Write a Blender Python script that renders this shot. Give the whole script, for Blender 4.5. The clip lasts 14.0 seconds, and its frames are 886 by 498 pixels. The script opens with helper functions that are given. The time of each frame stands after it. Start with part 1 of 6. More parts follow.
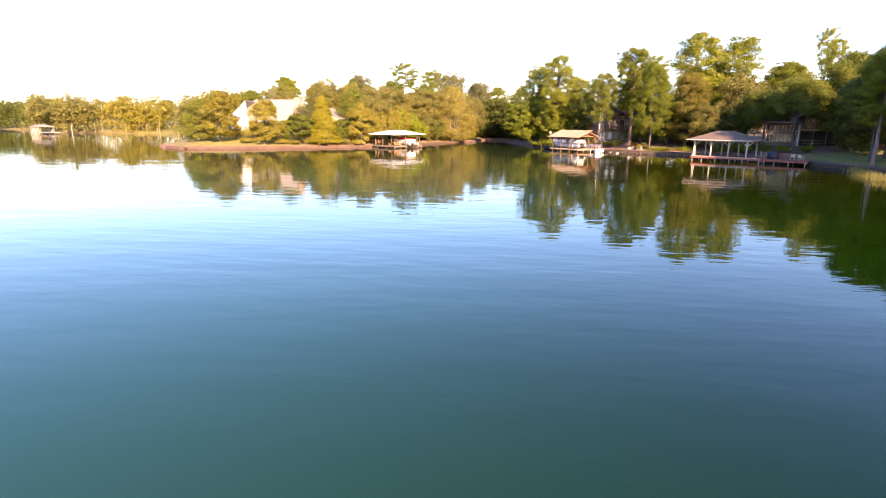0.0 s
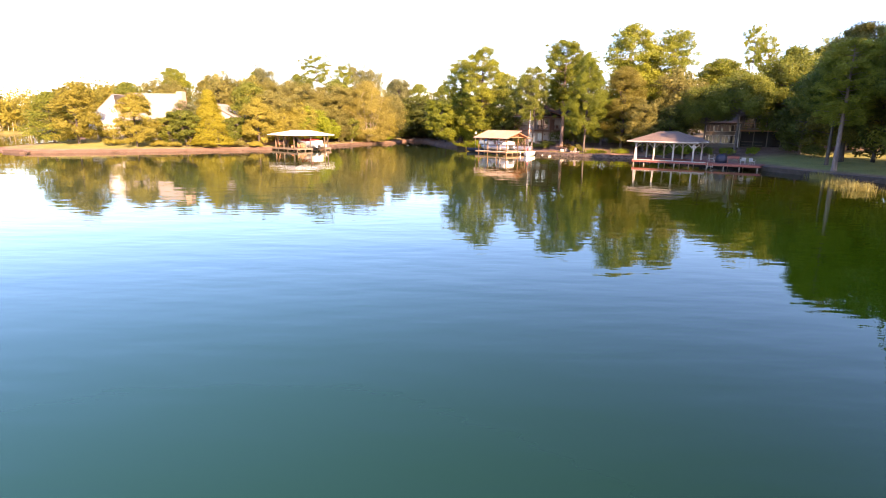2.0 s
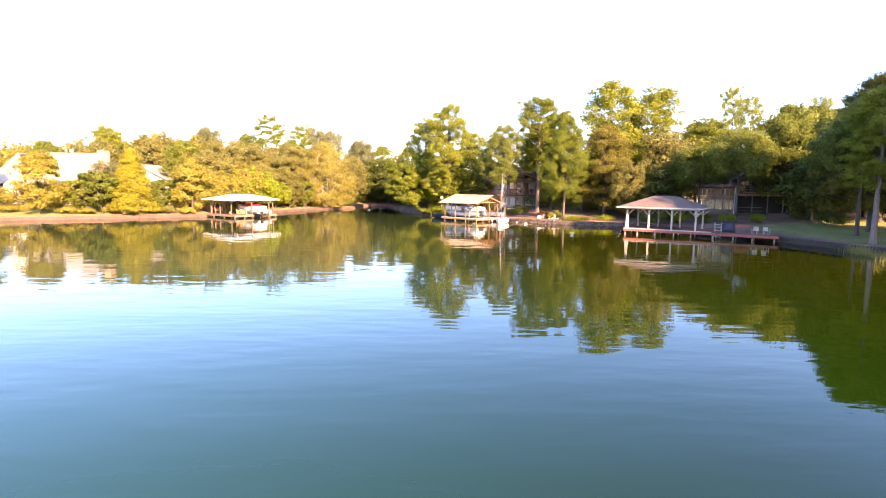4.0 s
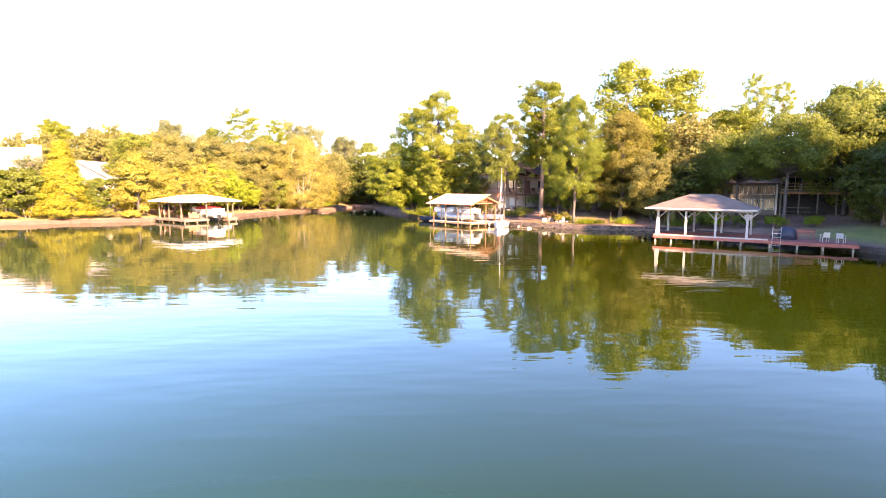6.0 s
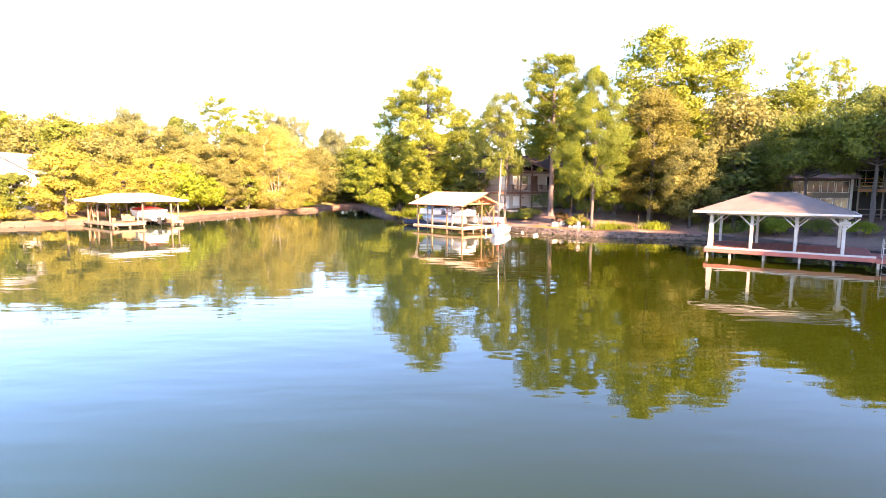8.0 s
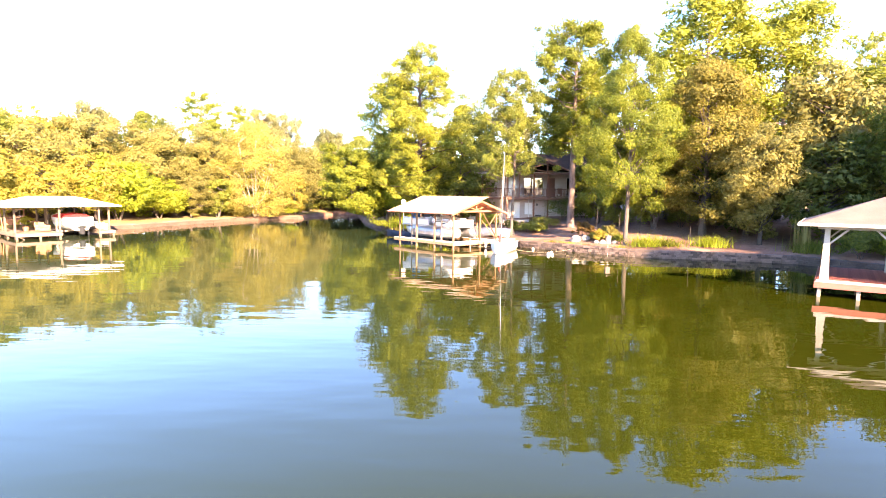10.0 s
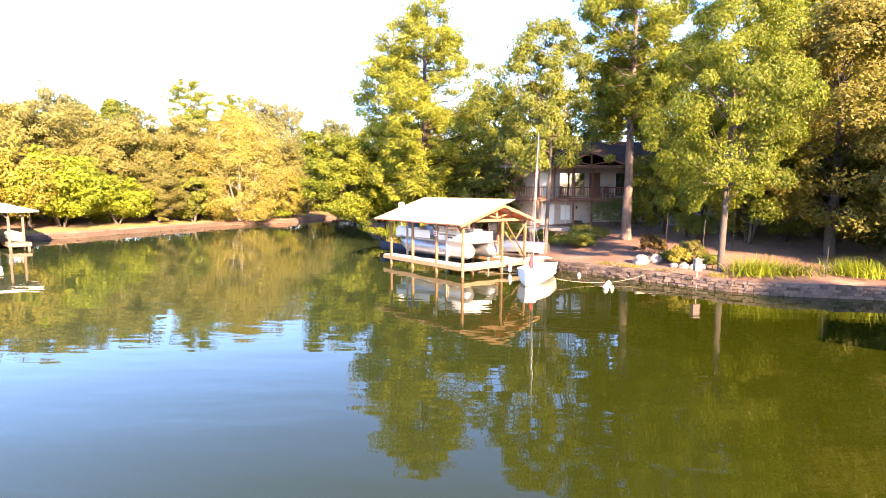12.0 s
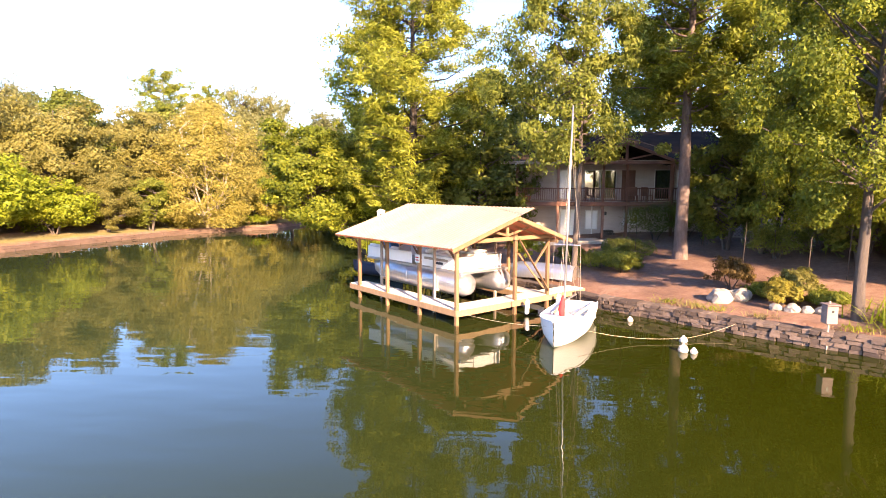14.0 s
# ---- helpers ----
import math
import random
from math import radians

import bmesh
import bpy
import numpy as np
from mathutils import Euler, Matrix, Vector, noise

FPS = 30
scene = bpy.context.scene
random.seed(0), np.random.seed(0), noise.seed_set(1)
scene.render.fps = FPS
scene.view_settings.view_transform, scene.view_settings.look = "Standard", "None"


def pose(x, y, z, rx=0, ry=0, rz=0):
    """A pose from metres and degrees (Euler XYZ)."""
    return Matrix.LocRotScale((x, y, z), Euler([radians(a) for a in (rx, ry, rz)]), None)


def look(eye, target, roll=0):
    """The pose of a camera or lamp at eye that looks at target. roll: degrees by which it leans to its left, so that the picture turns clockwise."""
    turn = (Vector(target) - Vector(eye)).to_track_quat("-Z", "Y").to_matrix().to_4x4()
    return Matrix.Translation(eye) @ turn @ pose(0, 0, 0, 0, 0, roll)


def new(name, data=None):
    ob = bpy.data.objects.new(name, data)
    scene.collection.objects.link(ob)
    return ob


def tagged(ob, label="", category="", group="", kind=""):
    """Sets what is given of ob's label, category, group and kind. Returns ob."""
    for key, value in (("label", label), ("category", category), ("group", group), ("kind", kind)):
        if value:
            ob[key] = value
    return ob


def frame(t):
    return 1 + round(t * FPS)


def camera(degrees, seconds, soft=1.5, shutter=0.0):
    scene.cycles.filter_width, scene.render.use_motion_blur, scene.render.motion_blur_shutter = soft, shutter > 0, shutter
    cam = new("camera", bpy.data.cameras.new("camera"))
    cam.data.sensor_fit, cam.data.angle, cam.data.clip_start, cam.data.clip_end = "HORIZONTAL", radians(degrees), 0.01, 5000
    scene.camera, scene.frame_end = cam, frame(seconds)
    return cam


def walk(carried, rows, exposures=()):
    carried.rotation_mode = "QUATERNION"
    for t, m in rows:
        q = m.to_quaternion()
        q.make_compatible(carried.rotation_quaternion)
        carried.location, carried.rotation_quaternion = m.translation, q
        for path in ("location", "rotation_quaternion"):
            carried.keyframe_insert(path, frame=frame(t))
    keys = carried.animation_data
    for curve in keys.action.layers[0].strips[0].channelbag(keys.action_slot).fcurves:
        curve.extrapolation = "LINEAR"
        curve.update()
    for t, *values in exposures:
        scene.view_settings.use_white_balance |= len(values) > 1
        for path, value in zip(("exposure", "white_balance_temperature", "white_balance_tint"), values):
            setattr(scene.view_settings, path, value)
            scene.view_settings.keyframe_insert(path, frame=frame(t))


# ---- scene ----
cam = camera(78.3, 14.0, soft=0.95)
PATH = [
    (0, (0.056, -0.008, 5.74), (-0.242, 1.916, 5.282), 0.4),
    (0.5, (0.142, 3.678, 5.747), (-0.154, 5.602, 5.288), 0.5),
    (1, (0.243, 7.292, 5.69), (-0.006, 9.223, 5.232), 0.5),
    (1.5, (0.44, 10.825, 5.592), (0.284, 12.766, 5.135), 0.5),
    (2, (0.728, 14.339, 5.502), (0.684, 16.286, 5.047), 0.6),
    (2.5, (1.093, 17.782, 5.43), (1.098, 19.73, 4.977), 0.6),
    (3, (1.417, 21.214, 5.379), (1.451, 23.161, 4.924), 0.5),
    (3.5, (1.676, 24.558, 5.39), (1.726, 26.536, 5.096), 0.5),
    (3.7, (1.782, 25.881, 5.391), (1.837, 27.867, 5.161), 0.6),
    (6, (3.161, 40.675, 5.038), (3.238, 42.66, 4.812), 0.4),
    (6.5, (3.733, 44.077, 5.018), (3.806, 46.063, 4.791), 0.5),
    (7, (4.523, 47.502, 4.979), (4.586, 49.488, 4.748), 0.3),
    (7.5, (5.396, 50.92, 4.946), (5.447, 52.905, 4.713), 0.4),
    (7.7, (5.706, 52.291, 4.922), (5.753, 54.277, 4.688), 0.4),
    (9.8, (8.902, 66.298, 4.378), (8.902, 68.288, 4.174), 0.5),
    (10, (9.128, 67.611, 4.362), (9.099, 69.601, 4.159), 0.6),
    (10.5, (9.522, 71.035, 4.373), (9.448, 73.023, 4.17), 0.4),
    (11, (9.785, 74.373, 4.389), (9.688, 76.36, 4.184), 0.5),
    (11.5, (9.936, 77.655, 4.462), (9.824, 79.641, 4.254), 0.4),
    (12, (9.969, 80.851, 4.546), (9.85, 82.836, 4.335), 0.4),
    (12.5, (9.985, 83.92, 4.596), (9.858, 85.904, 4.383), 0.3),
    (13, (10.002, 86.726, 4.637), (9.871, 88.71, 4.424), 0.3),
    (13.5, (10.05, 89.051, 4.694), (9.914, 91.035, 4.479), 0.2),
    (14, (10.159, 90.581, 4.761), (10.018, 92.565, 4.549), 0.1),
]
EXPOSURES = [(0.0, 2.04, 8000, 33), (3.0, 2.49, 8000, 33), (3.8, 2.59, 8000, 33), (6.0, 3.01, 7800, 31), (7.7, 3.19, 7800, 31), (10.0, 3.39, 7500, 27), (11.0, 3.29, 7500, 27), (12.5, 2.85, 7500, 27), (14.0, 2.53, 7500, 27)]
walk(cam, [(t, look(eye, target, roll)) for t, eye, target, roll in PATH], EXPOSURES)

# ---- world, sun ----
SUN_AZ, SUN_EL = 28.0, 23.5   # degrees: the sun stands behind the start, to the right of the way; and above the horizon
to_sun = Vector((math.sin(radians(SUN_AZ)) * math.cos(radians(SUN_EL)), -math.cos(radians(SUN_AZ)) * math.cos(radians(SUN_EL)), math.sin(radians(SUN_EL))))
world = bpy.data.worlds.new("sky")
scene.world = world
world.use_nodes = True
wn = world.node_tree
sky = wn.nodes.new("ShaderNodeTexSky")
sky.sky_type, sky.sun_disc = "NISHITA", False
sky.sun_elevation = radians(SUN_EL)
sky.sun_rotation = math.atan2(to_sun.x, to_sun.y)
sky.air_density, sky.dust_density, sky.ozone_density = 1.0, 0.5, 4.0
deeper = wn.nodes.new("ShaderNodeHueSaturation")
deeper.inputs["Hue"].default_value, deeper.inputs["Saturation"].default_value = 0.507, 1.18
wn.links.new(sky.outputs[0], deeper.inputs["Color"])
wn.links.new(deeper.outputs[0], wn.nodes["Background"].inputs[0])
wn.nodes["Background"].inputs[1].default_value = 0.15
sun_data = bpy.data.lights.new("sun", "SUN")
sun_data.energy, sun_data.angle, sun_data.color = 5.0, radians(0.6), (1.0, 0.80, 0.55)
sun = new("sun", sun_data)
sun.matrix_world = look((0, 0, 60), Vector((0, 0, 60)) - to_sun)


# ---- materials ----
def nodes_of(name):
    m = bpy.data.materials.new(name)
    m.use_nodes = True
    nt = m.node_tree
    return m, nt, nt.nodes["Principled BSDF"]


def ramp(nt, fac, stops):
    r = nt.nodes.new("ShaderNodeValToRGB")
    while len(r.color_ramp.elements) < len(stops):
        r.color_ramp.elements.new(0.5)
    for e, (p, c) in zip(r.color_ramp.elements, stops):
        e.position, e.color = p, (*c, 1)
    nt.links.new(fac, r.inputs[0])
    return r.outputs[0]


def noise_tex(nt, scale, detail=4.0, rough=0.6, stretch=(1, 1, 1)):
    co = nt.nodes.new("ShaderNodeTexCoord")
    mp = nt.nodes.new("ShaderNodeMapping")
    mp.inputs["Scale"].default_value = stretch
    nt.links.new(co.outputs["Object"], mp.inputs[0])
    n = nt.nodes.new("ShaderNodeTexNoise")
    n.inputs["Scale"].default_value, n.inputs["Detail"].default_value, n.inputs["Roughness"].default_value = scale, detail, rough
    nt.links.new(mp.outputs[0], n.inputs["Vector"])
    return n.outputs["Fac"]


def mixed(nt, a, b, f):
    m = nt.nodes.new("ShaderNodeMath")
    m.operation = "MULTIPLY_ADD"
    nt.links.new(b, m.inputs[0])
    m.inputs[1].default_value = f
    s = nt.nodes.new("ShaderNodeMath")
    s.operation = "MULTIPLY"
    nt.links.new(a, s.inputs[0])
    s.inputs[1].default_value = 1 - f
    nt.links.new(s.outputs[0], m.inputs[2])
    return m.outputs[0]


def surface(name, stops, scale=3.0, fine=30.0, stretch=(1, 1, 1), rough=0.7, metal=0.0, bump=0.3, depth=0.01, per_object=0.25, spec=0.4):
    """A painted, wooden, stone or metal surface: coarse stains, fine grain, and a shift from piece to piece."""
    m, nt, p = nodes_of(name)
    a, b = noise_tex(nt, scale, 3, 0.6, stretch), noise_tex(nt, fine, 5, 0.7, stretch)
    f = mixed(nt, a, b, 0.4)
    if per_object:
        oi = nt.nodes.new("ShaderNodeObjectInfo")
        f = mixed(nt, f, oi.outputs["Random"], per_object)
    nt.links.new(ramp(nt, f, stops), p.inputs["Base Color"])
    p.inputs["Roughness"].default_value, p.inputs["Metallic"].default_value = rough, metal
    p.inputs["Specular IOR Level"].default_value = spec
    if bump:
        bn = nt.nodes.new("ShaderNodeBump")
        bn.inputs["Strength"].default_value, bn.inputs["Distance"].default_value = bump, depth
        nt.links.new(b, bn.inputs["Height"])
        nt.links.new(bn.outputs[0], p.inputs["Normal"])
    return m


def two(c, d=0.25, w=(0.3, 0.7)):
    return [(w[0], tuple(v * (1 - d) for v in c)), (w[1], tuple(min(1, v * (1 + d)) for v in c))]


def leaf_material(name, dark, mid, light, trans=0.5):
    """Leaves: each its own shade, whole boughs lighter or darker, light passing through."""
    m, nt, p = nodes_of(name)
    geo = nt.nodes.new("ShaderNodeNewGeometry")
    oi = nt.nodes.new("ShaderNodeObjectInfo")
    f = mixed(nt, noise_tex(nt, 0.55, 2, 0.5), geo.outputs["Random Per Island"], 0.36)
    f = mixed(nt, f, oi.outputs["Random"], 0.2)
    col = ramp(nt, f, [(0.2, dark), (0.5, mid), (0.8, light)])
    nt.links.new(col, p.inputs["Base Color"])
    p.inputs["Roughness"].default_value = 0.55
    p.inputs["Specular IOR Level"].default_value = 0.25
    tr = nt.nodes.new("ShaderNodeBsdfTranslucent")
    nt.links.new(col, tr.inputs[0])
    mx = nt.nodes.new("ShaderNodeMixShader")
    mx.inputs[0].default_value = trans
    out = nt.nodes["Material Output"]
    nt.links.new(p.outputs[0], mx.inputs[1])
    nt.links.new(tr.outputs[0], mx.inputs[2])
    nt.links.new(mx.outputs[0], out.inputs[0])
    return m


LEAF = {
    "green": leaf_material("green_leaves", (0.06, 0.08, 0.013), (0.148, 0.17, 0.024), (0.275, 0.285, 0.046)),
    "lime": leaf_material("lime_leaves", (0.085, 0.125, 0.010), (0.20, 0.245, 0.018), (0.36, 0.385, 0.035)),
    "oak": leaf_material("yellow_green_leaves", (0.044, 0.069, 0.009), (0.128, 0.158, 0.014), (0.30, 0.31, 0.03)),
    "olive": leaf_material("olive_leaves", (0.095, 0.090, 0.024), (0.205, 0.188, 0.048), (0.33, 0.295, 0.085)),
    "amber": leaf_material("turning_leaves", (0.135, 0.118, 0.018), (0.275, 0.238, 0.038), (0.41, 0.36, 0.07)),
    "yellow": leaf_material("yellow_green_needles", (0.16, 0.145, 0.012), (0.30, 0.268, 0.024), (0.43, 0.38, 0.045)),
    "gold": leaf_material("golden_leaves", (0.175, 0.145, 0.030), (0.31, 0.265, 0.058), (0.44, 0.38, 0.105)),
    "dark": leaf_material("dark_leaves", (0.042, 0.056, 0.012), (0.094, 0.112, 0.02), (0.165, 0.185, 0.034)),
    "pine": leaf_material("pine_needles", (0.085, 0.105, 0.012), (0.19, 0.212, 0.021), (0.34, 0.34, 0.04), 0.45),
    "tawny": leaf_material("olive_brown_leaves", (0.085, 0.077, 0.014), (0.185, 0.162, 0.028), (0.32, 0.275, 0.055)),
    "pale": leaf_material("pale_leaves", (0.09, 0.098, 0.038), (0.18, 0.182, 0.07), (0.28, 0.27, 0.11)),
    "brown": leaf_material("reddish_brown_leaves", (0.06, 0.038, 0.013), (0.14, 0.09, 0.027), (0.24, 0.165, 0.045)),
    "reed": leaf_material("reed_blades", (0.12, 0.11, 0.03), (0.26, 0.23, 0.07), (0.40, 0.34, 0.12)),
}
BARK = surface("grey_brown_bark", [(0.3, (0.035, 0.027, 0.022)), (0.7, (0.125, 0.098, 0.082))], 3.0, 16.0, (3, 3, 0.7), 0.95, bump=1.0, depth=0.05)
PINE_BARK = surface("reddish_pine_bark", [(0.3, (0.08, 0.054, 0.045)), (0.7, (0.27, 0.195, 0.165))], 3.0, 13.0, (3, 3, 0.8), 0.95, bump=1.0, depth=0.05)
PALE_BARK = surface("pale_bark", [(0.3, (0.30, 0.24, 0.17)), (0.7, (0.55, 0.46, 0.34))], 2.0, 14.0, (3, 3, 0.6), 0.85, bump=0.6, depth=0.02)
DOCK_WOOD = surface("sunlit_dock_wood", [(0.25, (0.12, 0.060, 0.029)), (0.75, (0.27, 0.158, 0.082))], 2.2, 26, (3, 3, 0.7), 0.75)
RIM_WOOD = surface("bleached_rim_wood", [(0.25, (0.175, 0.10, 0.05)), (0.75, (0.33, 0.215, 0.122))], 1.5, 22, (5, 5, 1), 0.8)
DECK_BOARD = surface("weathered_deck_board", [(0.25, (0.36, 0.33, 0.29)), (0.75, (0.57, 0.54, 0.49))], 2.0, 25, (6, 1, 1), 0.75)
RUST = surface("rust_red_underside", [(0.25, (0.42, 0.10, 0.045)), (0.75, (0.62, 0.19, 0.09))], 1.0, 12, (1, 1, 1), 0.7, bump=0.1)
RAFTER = surface("reddish_rafter_wood", [(0.25, (0.22, 0.10, 0.05)), (0.75, (0.40, 0.21, 0.11))], 1.5, 20, (1, 6, 1), 0.8)
TAN_METAL = surface("cream_roof_metal", [(0.25, (0.20, 0.15, 0.108)), (0.75, (0.30, 0.229, 0.17))], 0.8, 9, (1, 1, 1), 0.5, 0.0, 0.05, per_object=0.15)
WHITE_METAL = surface("white_roof_metal", two((0.74, 0.74, 0.70), 0.08), 0.8, 9, (1, 1, 1), 0.45, 0.0, 0.05)
WHITE_PAINT = surface("white_paint", two((0.60, 0.58, 0.54), 0.12), 2, 20, (1, 1, 1), 0.6, bump=0.1)
WORN_PAINT = surface("worn_cream_paint", [(0.25, (0.27, 0.235, 0.20)), (0.75, (0.48, 0.435, 0.38))], 2.0, 20, (1, 1, 2), 0.7, bump=0.2)
HULL_WHITE = surface("white_gelcoat", two((0.80, 0.79, 0.76), 0.05), 1.5, 10, (1, 1, 1), 0.25, bump=0.0, spec=0.5)
ALU = surface("dull_aluminium", two((0.54, 0.54, 0.55), 0.12), 2, 12, (1, 6, 1), 0.38, 0.85, 0.05)
RED_STAIN = surface("red_stained_boards", [(0.25, (0.17, 0.045, 0.032)), (0.75, (0.34, 0.10, 0.07))], 1.5, 20, (1, 5, 1), 0.75)
SHINGLE = surface("grey_brown_shingles", [(0.25, (0.095, 0.064, 0.047)), (0.75, (0.185, 0.129, 0.098))], 1.2, 26, (1, 1, 3), 0.9, bump=0.5, depth=0.02)
TAN_SHINGLE = surface("tan_shingles", [(0.25, (0.19, 0.165, 0.14)), (0.75, (0.29, 0.255, 0.225))], 1.0, 24, (1, 1, 3), 0.9, bump=0.4, depth=0.02)
DARK_SHINGLE = surface("dark_shingles", [(0.25, (0.014, 0.010, 0.008)), (0.75, (0.05, 0.036, 0.028))], 1.0, 24, (1, 1, 3), 0.95, bump=0.5, depth=0.02, spec=0.0)
PINK_BRICK = surface("pale_pink_siding", [(0.25, (0.40, 0.325, 0.275)), (0.75, (0.56, 0.47, 0.405))], 1.0, 18, (1, 1, 4), 0.85, bump=0.3)
STONE = surface("brown_wall_stone", [(0.2, (0.04, 0.028, 0.022)), (0.8, (0.165, 0.118, 0.094))], 1.2, 12, (1, 1, 1), 0.9, bump=0.8, depth=0.03, per_object=0.5)
ROCK = surface("pale_boulder", [(0.3, (0.19, 0.165, 0.135)), (0.7, (0.38, 0.345, 0.295))], 1.6, 9, (1, 1, 1), 0.9, bump=0.8, depth=0.04)
BRICK = surface("chimney_brick", [(0.3, (0.30, 0.19, 0.13)), (0.7, (0.46, 0.31, 0.22))], 2, 14, (1, 1, 4), 0.9, bump=0.4)
SHADE_DARK = surface("undercroft_shade", two((0.03, 0.026, 0.022), 0.3), 1, 10, (1, 1, 1), 0.8, bump=0.2)
CREAM_WALL = surface("cream_house_wall", two((0.44, 0.40, 0.34), 0.1), 0.7, 12, (1, 1, 3), 0.8, bump=0.1)
RED_CLOTH = surface("red_canvas", two((0.42, 0.03, 0.03), 0.2), 2, 14, (1, 1, 1), 0.8, bump=0.2)
NAVY = surface("dark_blue_cover", two((0.025, 0.03, 0.05), 0.3), 2, 14, (1, 1, 1), 0.6, bump=0.2)
BLUE = surface("bright_blue_plastic", two((0.03, 0.16, 0.52), 0.15), 2, 14, (1, 1, 1), 0.5, bump=0.1)
GREY = surface("warm_grey_wood", [(0.3, (0.24, 0.19, 0.15)), (0.7, (0.40, 0.33, 0.26))], 1.5, 18, (1, 1, 5), 0.85)
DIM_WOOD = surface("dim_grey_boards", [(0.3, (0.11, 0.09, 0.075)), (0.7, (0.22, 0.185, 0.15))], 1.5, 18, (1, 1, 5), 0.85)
BOX_WOOD = surface("pinkish_grey_boards", [(0.3, (0.15, 0.105, 0.09)), (0.7, (0.27, 0.20, 0.18))], 2.0, 18, (1, 1, 5), 0.85)
ROPE = surface("pale_rope", two((0.36, 0.29, 0.19), 0.15), 8, 60, (1, 1, 1), 0.9, bump=0.2)
BLACK = surface("black_plastic", two((0.02, 0.02, 0.02), 0.2), 3, 20, (1, 1, 1), 0.4, bump=0.0)
DECK_RED = surface("dark_reddish_deck_wood", [(0.25, (0.09, 0.038, 0.024)), (0.75, (0.22, 0.10, 0.062))], 1.5, 20, (1, 6, 1), 0.8)
SHELTER_WOOD = surface("brown_weathered_timber", [(0.25, (0.10, 0.070, 0.047)), (0.75, (0.20, 0.147, 0.10))], 1.5, 20, (3, 3, 0.8), 0.8)
TERRACOTTA = surface("terracotta", two((0.42, 0.17, 0.08), 0.2), 3, 20, (1, 1, 1), 0.85, bump=0.2)


def glass_material(name, ior):
    m, nt, p = nodes_of(name)
    p.inputs["Base Color"].default_value = (0.02, 0.025, 0.03, 1)
    p.inputs["Roughness"].default_value = 0.04
    p.inputs["IOR"].default_value = ior
    return m


GLASS = glass_material("window_glass", 1.5)
SKY_GLASS = glass_material("coated_window_glass", 2.6)


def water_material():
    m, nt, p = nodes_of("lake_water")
    # body colour: blue-green to the left, dark green to the right, olive-brown where it grows shallow towards the docks
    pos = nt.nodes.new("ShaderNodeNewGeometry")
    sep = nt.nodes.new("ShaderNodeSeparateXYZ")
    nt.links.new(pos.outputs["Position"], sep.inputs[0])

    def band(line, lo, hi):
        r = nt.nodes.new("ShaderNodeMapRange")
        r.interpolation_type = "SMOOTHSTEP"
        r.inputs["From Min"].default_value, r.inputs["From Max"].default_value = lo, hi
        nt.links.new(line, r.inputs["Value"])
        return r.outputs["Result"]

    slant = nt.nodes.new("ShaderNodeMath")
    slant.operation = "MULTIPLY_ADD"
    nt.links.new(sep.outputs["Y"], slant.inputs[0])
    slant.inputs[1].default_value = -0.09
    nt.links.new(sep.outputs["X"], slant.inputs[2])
    # paints the sky's reflection, strong at left and weak at right, into the colour
    sky_dim_body = ramp(nt, band(sep.outputs["Y"], 6.0, 80.0), [(0.0, (0.001, 0.012, 0.0004)), (0.5, (0.005, 0.016, 0.001)), (1.0, (0.015, 0.0185, 0.001))])
    sky_bright_body = ramp(nt, band(sep.outputs["Y"], 15.0, 85.0), [(0.0, (0.009, 0.050, 0.038)), (0.5, (0.013, 0.040, 0.027)), (1.0, (0.021, 0.032, 0.012))])
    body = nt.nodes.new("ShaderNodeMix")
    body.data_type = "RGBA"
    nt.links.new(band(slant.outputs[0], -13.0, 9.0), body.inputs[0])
    nt.links.new(sky_bright_body, body.inputs[6])
    nt.links.new(sky_dim_body, body.inputs[7])
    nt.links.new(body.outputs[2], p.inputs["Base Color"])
    p.inputs["Roughness"].default_value = 0.01
    p.inputs["IOR"].default_value = 1.28
    swell = noise_tex(nt, 0.16, 1, 0.5, (0.6, 1.5, 1))
    wave = noise_tex(nt, 0.5, 1, 0.5, (0.6, 1.5, 1))
    ripple = noise_tex(nt, 1.3, 1.5, 0.5, (0.55, 1.6, 1))
    fine = noise_tex(nt, 5.0, 2, 0.5, (0.5, 1.7, 1))
    h = mixed(nt, mixed(nt, mixed(nt, swell, wave, 0.42), ripple, 0.15), fine, 0.012)
    b = nt.nodes.new("ShaderNodeBump")
    b.inputs["Strength"].default_value, b.inputs["Distance"].default_value = 0.165, 0.2
    nt.links.new(h, b.inputs["Height"])
    nt.links.new(b.outputs[0], p.inputs["Normal"])
    return m


